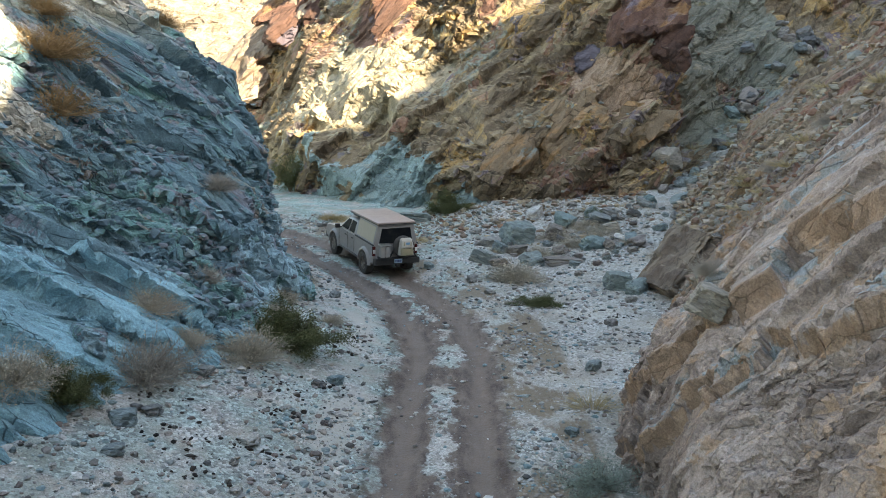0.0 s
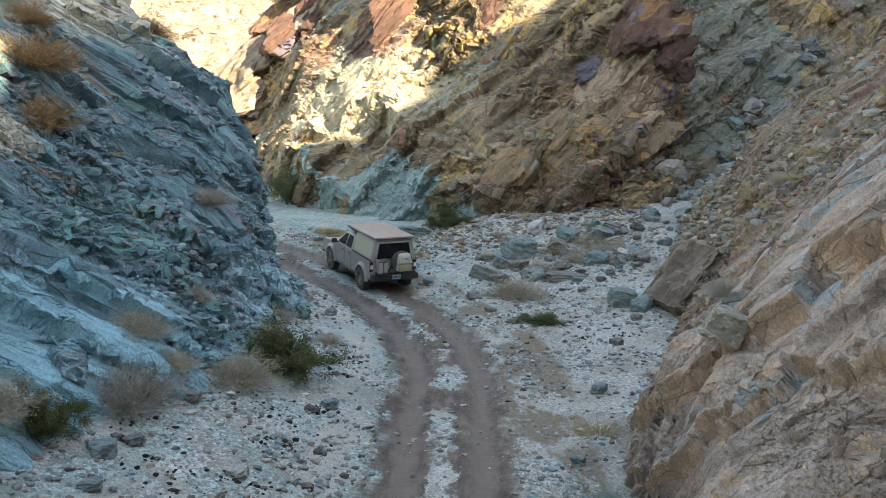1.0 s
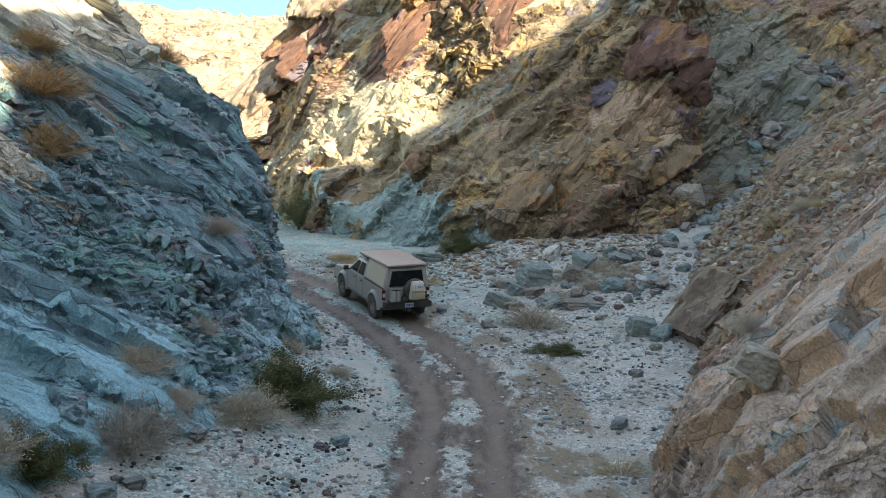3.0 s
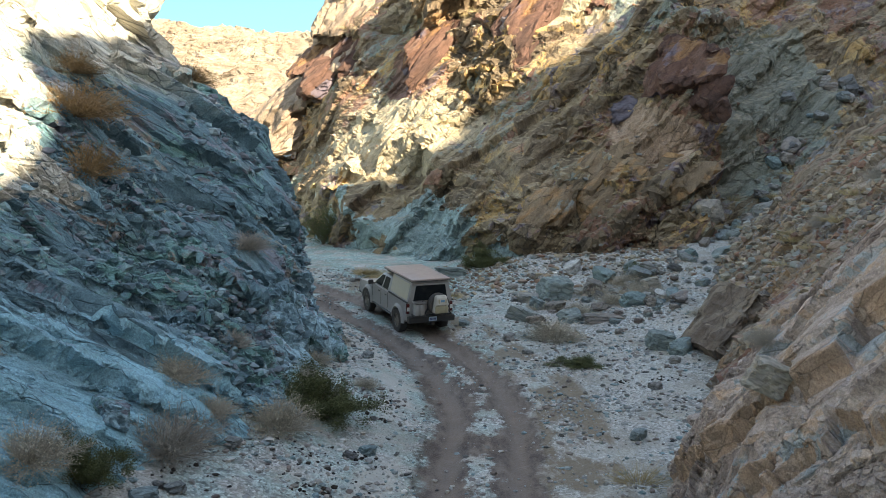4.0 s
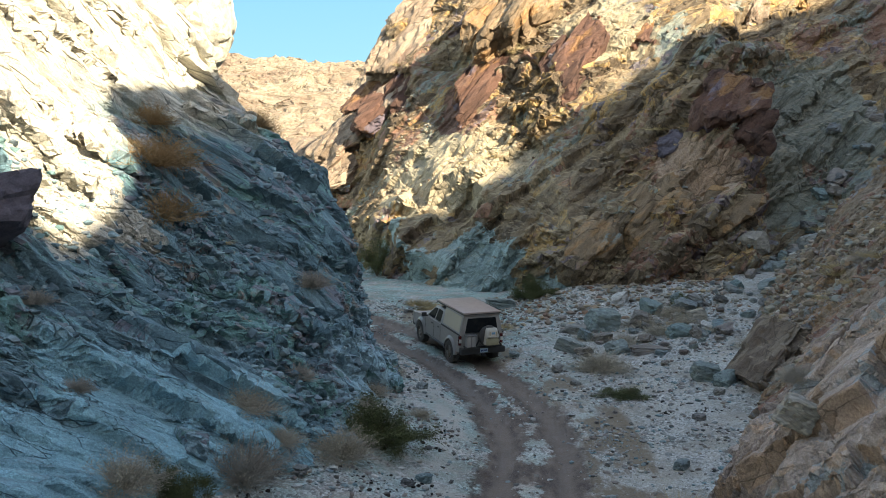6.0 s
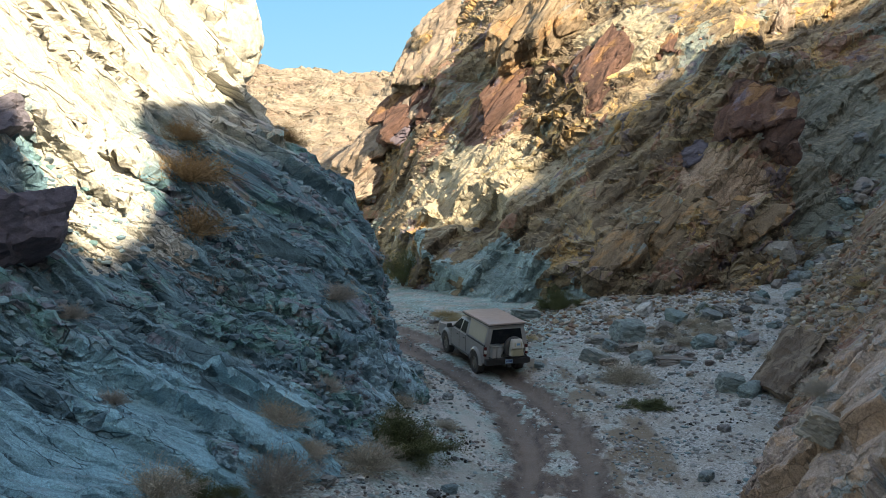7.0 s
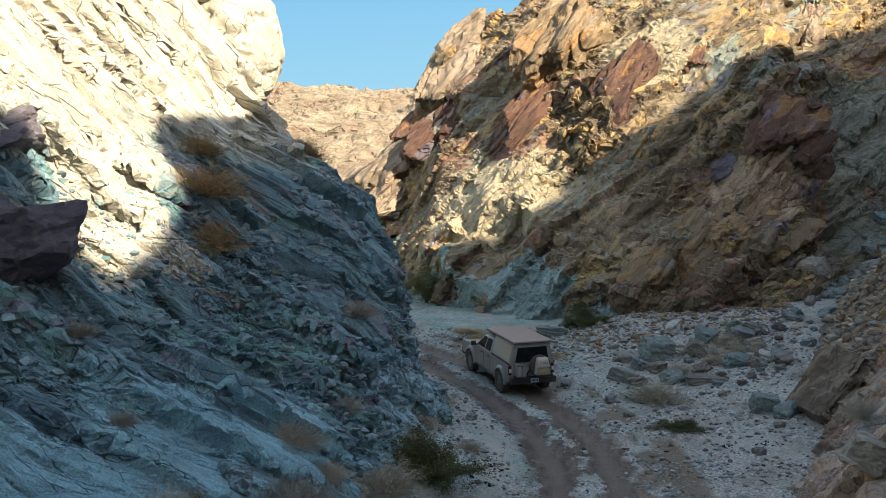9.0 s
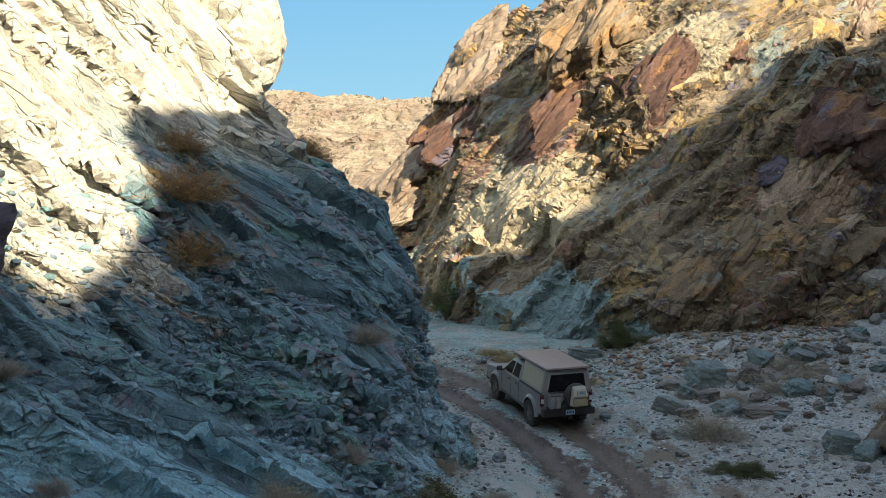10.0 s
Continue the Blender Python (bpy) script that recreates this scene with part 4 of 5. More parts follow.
    for sx in (-1, 1):
        def sh(z):
            return 0.86 - (z - 1.24) / 0.74 * 0.16 + 0.004
        pane("side_panel", [(sx * sh(z), y, z) for y, z in (((-0.74, 1.33), (-0.74, 1.90), (-2.36, 1.90), (-2.36, 1.33)) if sx > 0 else ((-2.36, 1.33), (-2.36, 1.90), (-0.74, 1.90), (-0.74, 1.33)))], shell, 0.012, CAMPER)
        part("bed_rail", box((0.05, 1.85, 0.05), (sx * 0.875, -1.55, 1.255), (0, 0, 0), 0.012), BLACK, shell)
    lid = part("camper_lid", smooth(box((1.50, 2.75, 0.075), (0, -1.17, 2.035), (-0.8, 0, 0), 0.025), 50), LID, truck, "dusty flat camper roof lid")
    part("lid_rim", box((1.53, 2.78, 0.025), (0, -1.17, 2.0), (-0.8, 0, 0), 0.006), BLACK, lid)
    part("roof_rack", box((1.1, 0.55, 0.04), (0, 0.18, 1.83), (0, 0, 0), 0.012), BLACK, cab)
    part("rear_hatch", box((1.48, 0.03, 0.66), (0, -2.475, 1.60), (0, 0, 0), 0.01, None, (0.86, 1)), PAINT, truck)
    pane("hatch_window", [(-0.66, -2.496, 1.31), (0.66, -2.496, 1.31), (0.56, -2.496, 1.86), (-0.56, -2.496, 1.86)], shell, 0.006)
    part("tailgate", box((1.46, 0.07, 0.56), (0, -2.47, 0.96), (0, 0, 0), 0.02), PAINT, truck)
    bumper = part("rear_bumper", box((1.78, 0.24, 0.22), (0, -2.60, 0.66), (0, 0, 0), 0.04), BLACK, truck, "black steel rear bumper")
    part("hitch", box((0.12, 0.2, 0.1), (0, -2.72, 0.52), (0, 0, 0), 0.01), BLACK, bumper)
    plate = part("number_plate", box((0.31, 0.012, 0.16), (0.02, -2.735, 0.68), (0, 0, 0), 0.004), PLATE, bumper, "pale blue number plate")
    for k, w in enumerate((0.04, 0.035, 0.04, 0.03, 0.04)):
        part("plate_bar", box((w, 0.004, 0.07), (-0.08 + k * 0.05, -2.743, 0.68)), PLATE_BAR, plate)
    # swing-out carrier with spare wheel and metal cans
    carrier = part("carrier_arm", box((0.05, 0.05, 0.62), (-0.2, -2.66, 0.98), (0, 32, 0), 0.01), BLACK, truck)
    part("carrier_bar", box((0.05, 0.05, 0.75), (0.62, -2.66, 0.98), (0, -36, 0), 0.01), BLACK, carrier)
    part("carrier_beam", box((1.5, 0.05, 0.06), (0, -2.66, 0.80), (0, 0, 0), 0.01), BLACK, carrier)
    spare = part("spare_wheel", smooth(lathe(((0.001, -0.12), (0.22, -0.12), (0.36, -0.13), (0.40, -0.08), (0.40, 0.08), (0.36, 0.13), (0.2, 0.12), (0.001, 0.12)), 32, "Y"), 50), RUBBER, truck, "black spare tyre on the rear carrier")
    spare.location = (0.18, -2.80, 1.22)
    bag = box((0.60, 0.22, 0.64), (0, -0.20, 0.05), (0, 0, 0), 0.08, None, (0.72, 0.8))
    cover = part("canvas_pack", smooth(bag, 60), CANVAS, spare, "beige canvas pack strapped over the spare tyre")
    part("flap", smooth(box((0.54, 0.11, 0.30), (0, -0.29, 0.17), (-12, 0, 0), 0.04, None, (0.72, 0.8)), 60), CANVAS, spare)
    part("pocket", smooth(box((0.48, 0.10, 0.26), (0, -0.30, -0.13), (0, 0, 0), 0.035), 60), KHAKI, spare)
    part("patch", box((0.14, 0.012, 0.08), (0.02, -0.352, 0.19), (-12, 0, 0), 0.01), BADGE, spare)
    part("strap", box((0.035, 0.012, 0.5), (-0.12, -0.352, 0.0)), KHAKI, spare)
    part("strap", box((0.035, 0.012, 0.5), (0.14, -0.352, 0.0)), KHAKI, spare)
    for x in (-0.66, -0.47):
        can = part("jerry_can", smooth(box((0.17, 0.26, 0.40), (x, -2.80, 1.08), (0, 0, 0), 0.03), 50), CAN, truck)
        part("can_rib", box((0.11, 0.012, 0.26), (x, -2.935, 1.05), (0, 0, 0), 0.004), CAN, can)
        part("can_handle", box((0.03, 0.18, 0.04), (x, -2.80, 1.30), (0, 0, 0), 0.01), BLACK, can)
    part("can_tray", box((0.44, 0.32, 0.04), (-0.56, -2.80, 0.86), (0, 0, 0), 0.01), BLACK, carrier)
    part("can_lid_strap", box((0.42, 0.30, 0.05), (-0.56, -2.80, 1.335), (0, 0, 0), 0.015), CHROME, carrier)
    for x in (-0.81, 0.81):
        for y in (-1.62, 1.62):
            wheel(truck, x, y)
    part("underbody", box((1.2, 4.6, 0.22), (0, 0, 0.56), (0, 0, 0), 0.03), BLACK, truck)
    part("axle", tube(0.05, 1.5, (0, -1.62, 0.42), (0, 90, 0), 12), BLACK, truck)
    part("axle", tube(0.05, 1.5, (0, 1.62, 0.42), (0, 90, 0), 12), BLACK, truck)
    return truck


TRUCK = pickup_truck(pose(-2.85, 37.05, 0.09, 3.4, 0, 26))


# ---- resting things on the land ----
bpy.context.view_layer.update()
DEPS = bpy.context.evaluated_depsgraph_get()
LAND = {"wall_scree", "ground", "wall_left", "wall_right", "wall_back", "backdrop", "wall_south"}


def drop(px, py, top=60.0):
    """The land's height under a place."""
    z = top
    for _ in range(6):
        hit, place, _, _, ob, _ = scene.ray_cast(DEPS, Vector((px, py, z)), Vector((0, 0, -1)))
        if not hit:
            return 0.0
        if ob.name in LAND:
            return place.z
        z = place.z - 0.01
    return 0.0


# ---- rocks ----
def stone_material(name, colours, by_island=False, grain=1.0):
    n = Nodes(name, 0.9)
    pick = n.island() if by_island else n.own_random()
    col = n.ramp(pick, *[(k / (len(colours) - 1), c) for k, c in enumerate(colours)])
    lines = n.noise(5 * grain, 8, 0.7, n.space((30, 40, 10), (0.6, 1, 2.2)))
    col = n.mix(0.8, col, n.ramp(lines, (0.28, 0.35), (0.5, 0.9), (0.72, 1.3)), "MULTIPLY")
    col = n.mix(0.6, col, n.ramp(n.noise(40 * grain, 5, 0.7), (0.3, 0.5), (0.7, 1.15)), "MULTIPLY")
    h, t, e = n.chips(n.space((20, 35, 15), (0.7, 1, 1.3)), 2.6 * grain)
    col = n.mix(0.7, col, n.ramp(t, (0.0, 0.7), (1.0, 1.25)), "MULTIPLY")
    return n.done(col, n.bump(n.math("ADD", n.math("MULTIPLY", h, 0.9), n.math("MULTIPLY", n.noise(12 * grain, 9, 0.75), 0.03)), 0.8, 0.7))


STONE = stone_material("mixed_stone", ((0.15, 0.15, 0.155), (0.30, 0.29, 0.27), (0.21, 0.30, 0.32), (0.34, 0.29, 0.25), (0.24, 0.32, 0.33), (0.22, 0.17, 0.155), (0.44, 0.42, 0.39), (0.60, 0.59, 0.56)))
STONE_SMALL = stone_material("small_mixed_stone", ((0.07, 0.07, 0.07), (0.30, 0.28, 0.26), (0.22, 0.34, 0.37), (0.45, 0.40, 0.35), (0.22, 0.17, 0.155), (0.42, 0.43, 0.42), (0.70, 0.68, 0.64)), True)
STONE_PALE = stone_material("pale_round_stone", ((0.36, 0.32, 0.27), (0.42, 0.38, 0.32)), False, 1.0)
STONE_TEAL = stone_material("blue_green_stone", ((0.20, 0.28, 0.28), (0.29, 0.31, 0.29)), False, 1.0)
STONE_GREY = stone_material("grey_brown_stone", ((0.24, 0.215, 0.19), (0.30, 0.26, 0.23)), False, 0.8)
STONE_EARTH = stone_material("broken_earthy_stone", ((0.13, 0.10, 0.08), (0.30, 0.24, 0.18), (0.24, 0.27, 0.26), (0.42, 0.33, 0.22), (0.24, 0.13, 0.09), (0.46, 0.42, 0.36)), True, 0.6)
STONE_BLUE = stone_material("broken_blue_stone", ((0.09, 0.135, 0.16), (0.19, 0.29, 0.33), (0.17, 0.175, 0.20), (0.30, 0.42, 0.45), (0.15, 0.26, 0.26)), True, 1.0)
STONE_PURPLE = stone_material("purple_grey_stone", ((0.13, 0.11, 0.135), (0.17, 0.15, 0.17)), False, 0.8)


def block_shape(seed, detail, chip=1.0):
    """A squared block cut by planes and chipped: vertices, triangles and a tone for each triangle."""
    r = np.random.default_rng(seed)
    bm = bmesh.new()
    bmesh.ops.create_icosphere(bm, subdivisions=detail, radius=1)
    v = np.array([p.co[:] for p in bm.verts])
    tri = np.array([[p.index for p in f.verts] for f in bm.faces])
    bm.free()
    cut = np.concatenate([r.normal(size=(7, 3)), np.eye(3) + r.normal(size=(3, 3)) * 0.2, -np.eye(3) + r.normal(size=(3, 3)) * 0.2])
    cut /= np.linalg.norm(cut, axis=1, keepdims=True)
    far = np.concatenate([r.uniform(0.62, 0.9, 7), r.uniform(0.5, 0.68, 6)])
    reach = far / np.maximum(v @ cut.T, 1e-3)
    side = reach.argmin(1)
    v = v * np.minimum(reach.min(1), 1.15)[:, None]
    n = cut[side]
    big, _, gap = facets(v + seed, 0.55, seed + 3, None, (1.5, 1.0, 0.8), 0.7, 4.0)
    small, _, _ = facets(v + seed, 0.2, seed + 5, None, (1.4, 1.0, 0.8), 0.9, 4.0)
    v = v + n * chip * (0.22 * big + 0.075 * small - 0.05 * np.clip(1 - gap / 0.05, 0, 1))[:, None]
    return v, tri, (0.25 + 0.5 * r.random(len(cut)))[side[tri[:, 0]]]


def boulder_mesh(name, seed, material, detail=3, rounded=0.0):
    """A loose rock: an angular block, or a ball worn between rounded and round."""
    v, tri, tone = block_shape(seed, detail, 0.6)
    v = v * 1.45
    if rounded:
        far_v = np.linalg.norm(v, axis=1, keepdims=True)
        v = v * (1 - rounded) + v / far_v * 0.95 * rounded
        v = v * (1 + 0.04 * fbm(v * 2 + seed, 0.8, 3, seed))[:, None]
    ob = fast_mesh(name, v, tri, material, tone)
    me = ob.data
    bpy.data.objects.remove(ob)
    return me


def slab_mesh(name, seed, material):
    """A squared block of layered stone with broken sides."""
    bm = bmesh.new()
    bmesh.ops.create_cube(bm, size=2)
    bmesh.ops.subdivide_edges(bm, edges=bm.edges[:], cuts=34, use_grid_fill=True)
    v = np.array([p.co[:] for p in bm.verts])
    push, _, _ = facets(v + seed, 0.8, seed, None, (1.4, 1.4, 0.9), 0.8)
    small, _, _ = facets(v + seed, 0.3, seed + 1, None, (1.5, 1.5, 0.6), 0.9)
    side = np.abs(v) > 0.985
    out_way = np.sign(v) * side
    out_way /= np.maximum(np.linalg.norm(out_way, axis=1, keepdims=True), 1e-6)
    sides = np.where(side[:, 2], 0.35, 1.0)
    v = v + out_way * ((0.40 * push + 0.12 * small) * sides - 0.1 * (side.sum(1) > 1))[:, None]
    v[:, 0] += 0.25 * v[:, 1] * (1 - 0.3 * v[:, 2])
    for p, c in zip(bm.verts, v):
        p.co = c
    me = bpy.data.meshes.new(name)
    bm.to_mesh(me)
    bm.free()
    me.materials.append(material)
    return me


def rock(name, mesh, x, y, size, turn=(0, 0, 0), label="", group="", sink=0.25, z=None, category="rock"):
    high = drop(x, y) if z is None else z
    ob = new(name, mesh)
    ob.matrix_world = pose(x, y, high + size[2] * (1 - 2 * sink), *turn) @ Matrix.Diagonal((*size, 1))
    return tagged(ob, label, category, group)


def outcrop(mesh, x, y, z, size, turn, label):
    """A block grown out of the spur, of the same stone."""
    mesh.transform(pose(x, y, z, *turn) @ Matrix.Diagonal((*size, 1)))
    return tagged(new("outcrop", mesh), label, "outcrop")


ANGULAR = [boulder_mesh("rock", 100 + k, STONE, 3) for k in range(8)]
# single rocks that stand out
rock("boulder", boulder_mesh("boulder", 3, STONE_TEAL, 4), 3.2, 40.2, (0.72, 0.6, 0.58), (10, 5, 20), "large blue-green angular boulder below the mountainside", sink=0.25)
rock("boulder", boulder_mesh("boulder", 4, STONE_PALE, 4, 0.3), 10.8, 46.6, (0.75, 0.7, 0.72), (0, 0, 40), "pale rounded boulder resting on the scree", sink=0.2)
rock("boulder", slab_mesh("boulder", 5, ROCK_SCREE), 7.9, 31.6, (0.4, 1.3, 1.2), (0, 38, 18), "grey-brown leaning rock slab at the slope foot", sink=0.34)
rock("boulder", boulder_mesh("boulder", 6, STONE_TEAL, 4), 1.75, 36.8, (0.6, 0.42, 0.34), (0, 16, -30), "blue-green block beside a dry shrub", sink=0.25)
rock("boulder", boulder_mesh("boulder", 7, STONE_TEAL, 4), 6.0, 32.2, (0.5, 0.36, 0.36), (0, 12, 15), "blue-green block at the edge of the wash", sink=0.22)
rock("boulder", boulder_mesh("boulder", 14, STONE_TEAL, 4), 6.5, 31.6, (0.42, 0.3, 0.3), (10, 0, 55), "blue-grey angular block at the edge of the wash", sink=0.25)
rock("boulder", boulder_mesh("boulder", 8, STONE_GREY, 4), 4.8, 40.6, (0.6, 0.42, 0.36), (6, 0, 70), "grey broken boulder among dry brush", sink=0.3)
rock("boulder", boulder_mesh("boulder", 9, STONE_PALE, 4, 0.3), 7.2, 40.6, (0.42, 0.38, 0.34), (0, 0, 10), "pale rounded stone at the slope foot", sink=0.2)
rock("boulder", boulder_mesh("boulder", 10, ROCK_BLUE, 4), -6.55, 17.4, (0.31, 0.28, 0.25), (8, 12, 30), "squared blue-grey block on the rock foot", sink=0.2)
rock("boulder", boulder_mesh("boulder", 12, STONE_TEAL, 4), -1.2, 44.3, (0.75, 0.5, 0.3), (0, 6, 10), "low blue-green ledge rock beside the wash", sink=0.3)
rock("boulder", boulder_mesh("boulder", 13, STONE_GREY, 4), 4.6, 36.3, (0.8, 0.38, 0.15), (0, 3, 20), "flat grey stone slab on the gravel", sink=0.25)
for k, (x, y, a, b, turn) in enumerate(((13.6, 48.2, 1.1, 0.7, 20), (14.9, 49.0, 0.9, 0.7, 75), (12.5, 47.6, 0.7, 0.5, 130), (16.2, 52.0, 1.2, 0.8, 40), (15.2, 51.4, 0.8, 0.6, 100), (11.9, 45.6, 0.6, 0.42, 10), (10.2, 44.6, 0.55, 0.4, 60), (9.3, 43.4, 0.5, 0.4, 15))):
    rock("boulder", boulder_mesh("boulder", 40 + k, STONE_GREY if k % 3 == 0 else STONE_TEAL, 3), x, y, (a * 0.62, b * 0.62, 0.22 + 0.05 * (k % 3)), (12, -24, turn), "flat angular slab lying on the scree chute", "flat slabs in the chute", 0.2)
# crags of harder stone that stand out of the slopes
def crag(x, y, z, size, spin, material, label, seed, blocks=3, axes=BED_BACK, chip=1.0):
    """An outcrop of a few blocks grown together; size = half its length, depth and width along the bedding axes, turned by spin in the face."""
    r = np.random.default_rng(seed + 500)
    c, d = math.cos(radians(spin)), math.sin(radians(spin))
    frame_c = axes @ np.array(((c, 0, -d), (0, 1, 0), (d, 0, c)))
    top = empty("outcrop", pose(x, y, z), label, "outcrop")
    for k in range(blocks):
        v, tri, t = block_shape(seed + 17 * k, 4 if k else 5, chip)
        v = v * (1.0 if k == 0 else r.uniform(0.45, 0.72)) * np.array(size)
        if k:
            v = v + np.array((r.uniform(-0.8, 0.8), r.uniform(-0.15, 0.15), r.choice((-0.55, 0.55)) + r.uniform(-0.15, 0.15))) * np.array(size)
        block = fast_mesh("block", v @ frame_c.T, tri, material, t)
        block.parent = top
    return top


crag(-8.6, 65.4, 14.6, (4.4, 1.8, 2.7), -12, ROCK_TAN, "sunlit pinkish tan crag on the skyline", 201, 3)
crag(-10.6, 65.4, 11.4, (2.6, 1.5, 1.9), -8, ROCK_RED, "brown rock in the notch below the skyline crag", 267, 3)
crag(-12.1, 64.8, 8.9, (4.2, 1.9, 2.6), -4, ROCK_TAN, "cracked pinkish tan rock pillar in the sun", 205, 2)
crag(-7.2, 63.4, 11.7, (4.4, 1.6, 2.7), -12, ROCK_RED, "dark purple-brown crag below the skyline", 209, 3)
crag(-2.6, 59.2, 11.9, (4.2, 1.5, 1.7), -10, ROCK_RED, "rusty red rib of rock on the mountainside", 213, 4)
crag(-0.7, 59.9, 16.2, (4.4, 2.6, 2.2), -16, ROCK_OCHRE, "grey-yellow rib of broken rock above the gully", 263, 4)
crag(2.9, 56.9, 13.2, (3.5, 1.4, 2.0), -14, ROCK_RED, "large cracked brown crag in the upper sunlight", 217, 4)
crag(10.3, 50.5, 10.3, (3.0, 1.4, 2.4), -24, ROCK_RED, "dark red angular crag above the scree chute", 221, 3)
crag(7.5, 50.9, 8.2, (1.3, 0.8, 1.0), 10, STONE_PURPLE, "small purple-blue block in the mountainside", 225, 2)
crag(6.9, 47.3, 4.3, (3.3, 1.2, 2.6), -5, ROCK_OCHRE, "broad cracked orange-brown rock face near the foot", 229, 3)
crag(3.2, 46.8, 3.5, (2.2, 1.0, 1.2), -10, ROCK_OCHRE, "split reddish block at the mountainside's foot", 233, 3)
crag(7.5, 57.8, 14.8, (2.1, 1.1, 1.4), -15, ROCK_RED, "brown crag among dry grass", 237, 3)
crag(14.0, 63.6, 16.8, (2.6, 1.3, 1.5), -25, ROCK_TAN, "tan crag high on the slope", 241, 3)
crag(4.2, 50.5, 5.9, (1.0, 0.7, 0.7), 0, ROCK_RED, "small rusty block in the mountainside", 245, 2)
# the dark blocks that jut from the spur and its round top
crag(-13.1, 19.4, 8.7, (2.4, 1.8, 0.8), 20, STONE_PURPLE, "dark purple-grey block jutting from the spur", 251, 2, np.eye(3), 0.4)
crag(-12.4, 17.5, 6.9, (2.3, 2.0, 1.5), 24, STONE_PURPLE, "purple-grey slab jutting from the spur", 255, 2, np.eye(3), 0.4)
# the crown takes the spur's painted sunlit cream
outcrop(boulder_mesh("outcrop", 23, ROCK_BLUE, 5, 0.6), -13.1, 35.2, 12.9, (2.3, 2.2, 2.2), (0, 10, 30), "huge rounded rock crowning the spur, sunlit colour painted on")
# a block broken from the edge of the upper bed of the slab
rock("rock", boulder_mesh("rock", 62, STONE_PALE, 4), 4.5, 15.75, (0.34, 0.42, 0.3), (10, -25, 160), "pale angular block broken from the slab's edge", sink=0.35)
# loose rocks in the wash and on the scree
rng = np.random.default_rng(5)
placed = 0
while placed < 170:
    x, y = rng.uniform(-7.5, 8.0), rng.uniform(13.5, 44)
    if abs(float(road_distance(np.array([x]), np.array([y]))[0])) < 1.9 or (x > 2.8 and y < 20):
        continue
    if rng.random() > (0.95 if (x < -2.2 and y < 22) or (x > 1.5 and y > 34) else 0.2):
        continue
    if drop(x, y) - float(ground_height(np.array([x]), np.array([y]), road_distance(np.array([x]), np.array([y])))[0]) > 0.06:
        continue
    r = 0.05 + 0.16 * rng.random() ** 3
    rock("rock", ANGULAR[placed % 8], x, y, (r * rng.uniform(0.9, 1.4), r, r * rng.uniform(0.5, 0.8)), (0, 0, rng.uniform(0, 360)), "loose angular stone lying on the gravel", "loose stones in the wash", 0.22)
    placed += 1
placed = 0
while placed < 125:
    x, y = rng.uniform(6.5, 21), rng.uniform(36, 57)
    if abs((y - 40) - (x - 7.5) * 1.15) > 2.2 + 0.12 * (y - 36):
        continue
    r = 0.12 + 0.42 * rng.random() ** 3
    rock("rock", ANGULAR[placed % 8], x, y, (r * rng.uniform(0.9, 1.5), r, r * rng.uniform(0.5, 0.85)), (rng.uniform(-20, 20), rng.uniform(-20, 20), rng.uniform(0, 360)), "angular fallen rock on the scree", "fallen rocks on the scree", 0.15)
    placed += 1


def scattered(name, count, places, sizes, material, seed, label, category):
    """Thousands of small stones in one mesh."""
    r = np.random.default_rng(seed)
    bm = bmesh.new()
    bmesh.ops.create_icosphere(bm, subdivisions=1, radius=1)
    base = np.array([v.co[:] for v in bm.verts])
    tri = np.array([[v.index for v in f.verts] for f in bm.faces])
    bm.free()
    verts = np.repeat(base[None], count, 0)
    cut = r.normal(size=(count, 5, 3))
    cut /= np.linalg.norm(cut, axis=2, keepdims=True)
    verts = verts * np.minimum(1.2, (r.uniform(0.4, 0.85, (count, 1, 5)) / np.maximum(np.einsum("nvk,npk->nvp", verts, cut), 0.05)).min(2))[..., None]
    verts = verts * (sizes[:, None] * np.stack([r.uniform(0.8, 1.5, count), r.uniform(0.7, 1.1, count), r.uniform(0.4, 0.8, count)], 1))[:, None]
    a = r.uniform(0, 2 * math.pi, count)
    c, d = np.cos(a)[:, None], np.sin(a)[:, None]
    x, y = verts[:, :, 0] * c - verts[:, :, 1] * d, verts[:, :, 0] * d + verts[:, :, 1] * c
    verts = np.stack([x, y, verts[:, :, 2]], -1) + places[:, None]
    faces = (tri[None] + (np.arange(count) * len(base))[:, None, None]).reshape(-1, 3)
    return tagged(fast_mesh(name, verts.reshape(-1, 3), faces, material), label, category, kind="stuff")


COUNT = 30000
r = np.random.default_rng(9)
px, py = r.uniform(-8.5, 9.0, COUNT * 3), 12 + 34 * r.random(COUNT * 3) ** 1.25
away_s = road_distance(px, py)
flat = np.stack([px, py, px * 0], 1)
dense = 0.5 + 0.9 * fbm(flat, 2.2, 4, 71)
keep = (r.random(COUNT * 3) < dense * np.where(np.abs(away_s) < 1.35, 0.10 + 0.35 * (np.abs(away_s) < 0.35), 1.0)) & ~((px > 3.0) & (py < 19))
px, py, away_s = px[keep][:COUNT], py[keep][:COUNT], away_s[keep][:COUNT]
size = 0.014 + 0.085 * r.random(len(px)) ** 5
zz = ground_height(px, py, away_s) + size * 0.2
scattered("gravel", len(px), np.stack([px, py, zz], 1), size, STONE_SMALL, 4, "loose mixed gravel stones over the wash floor", "gravel")


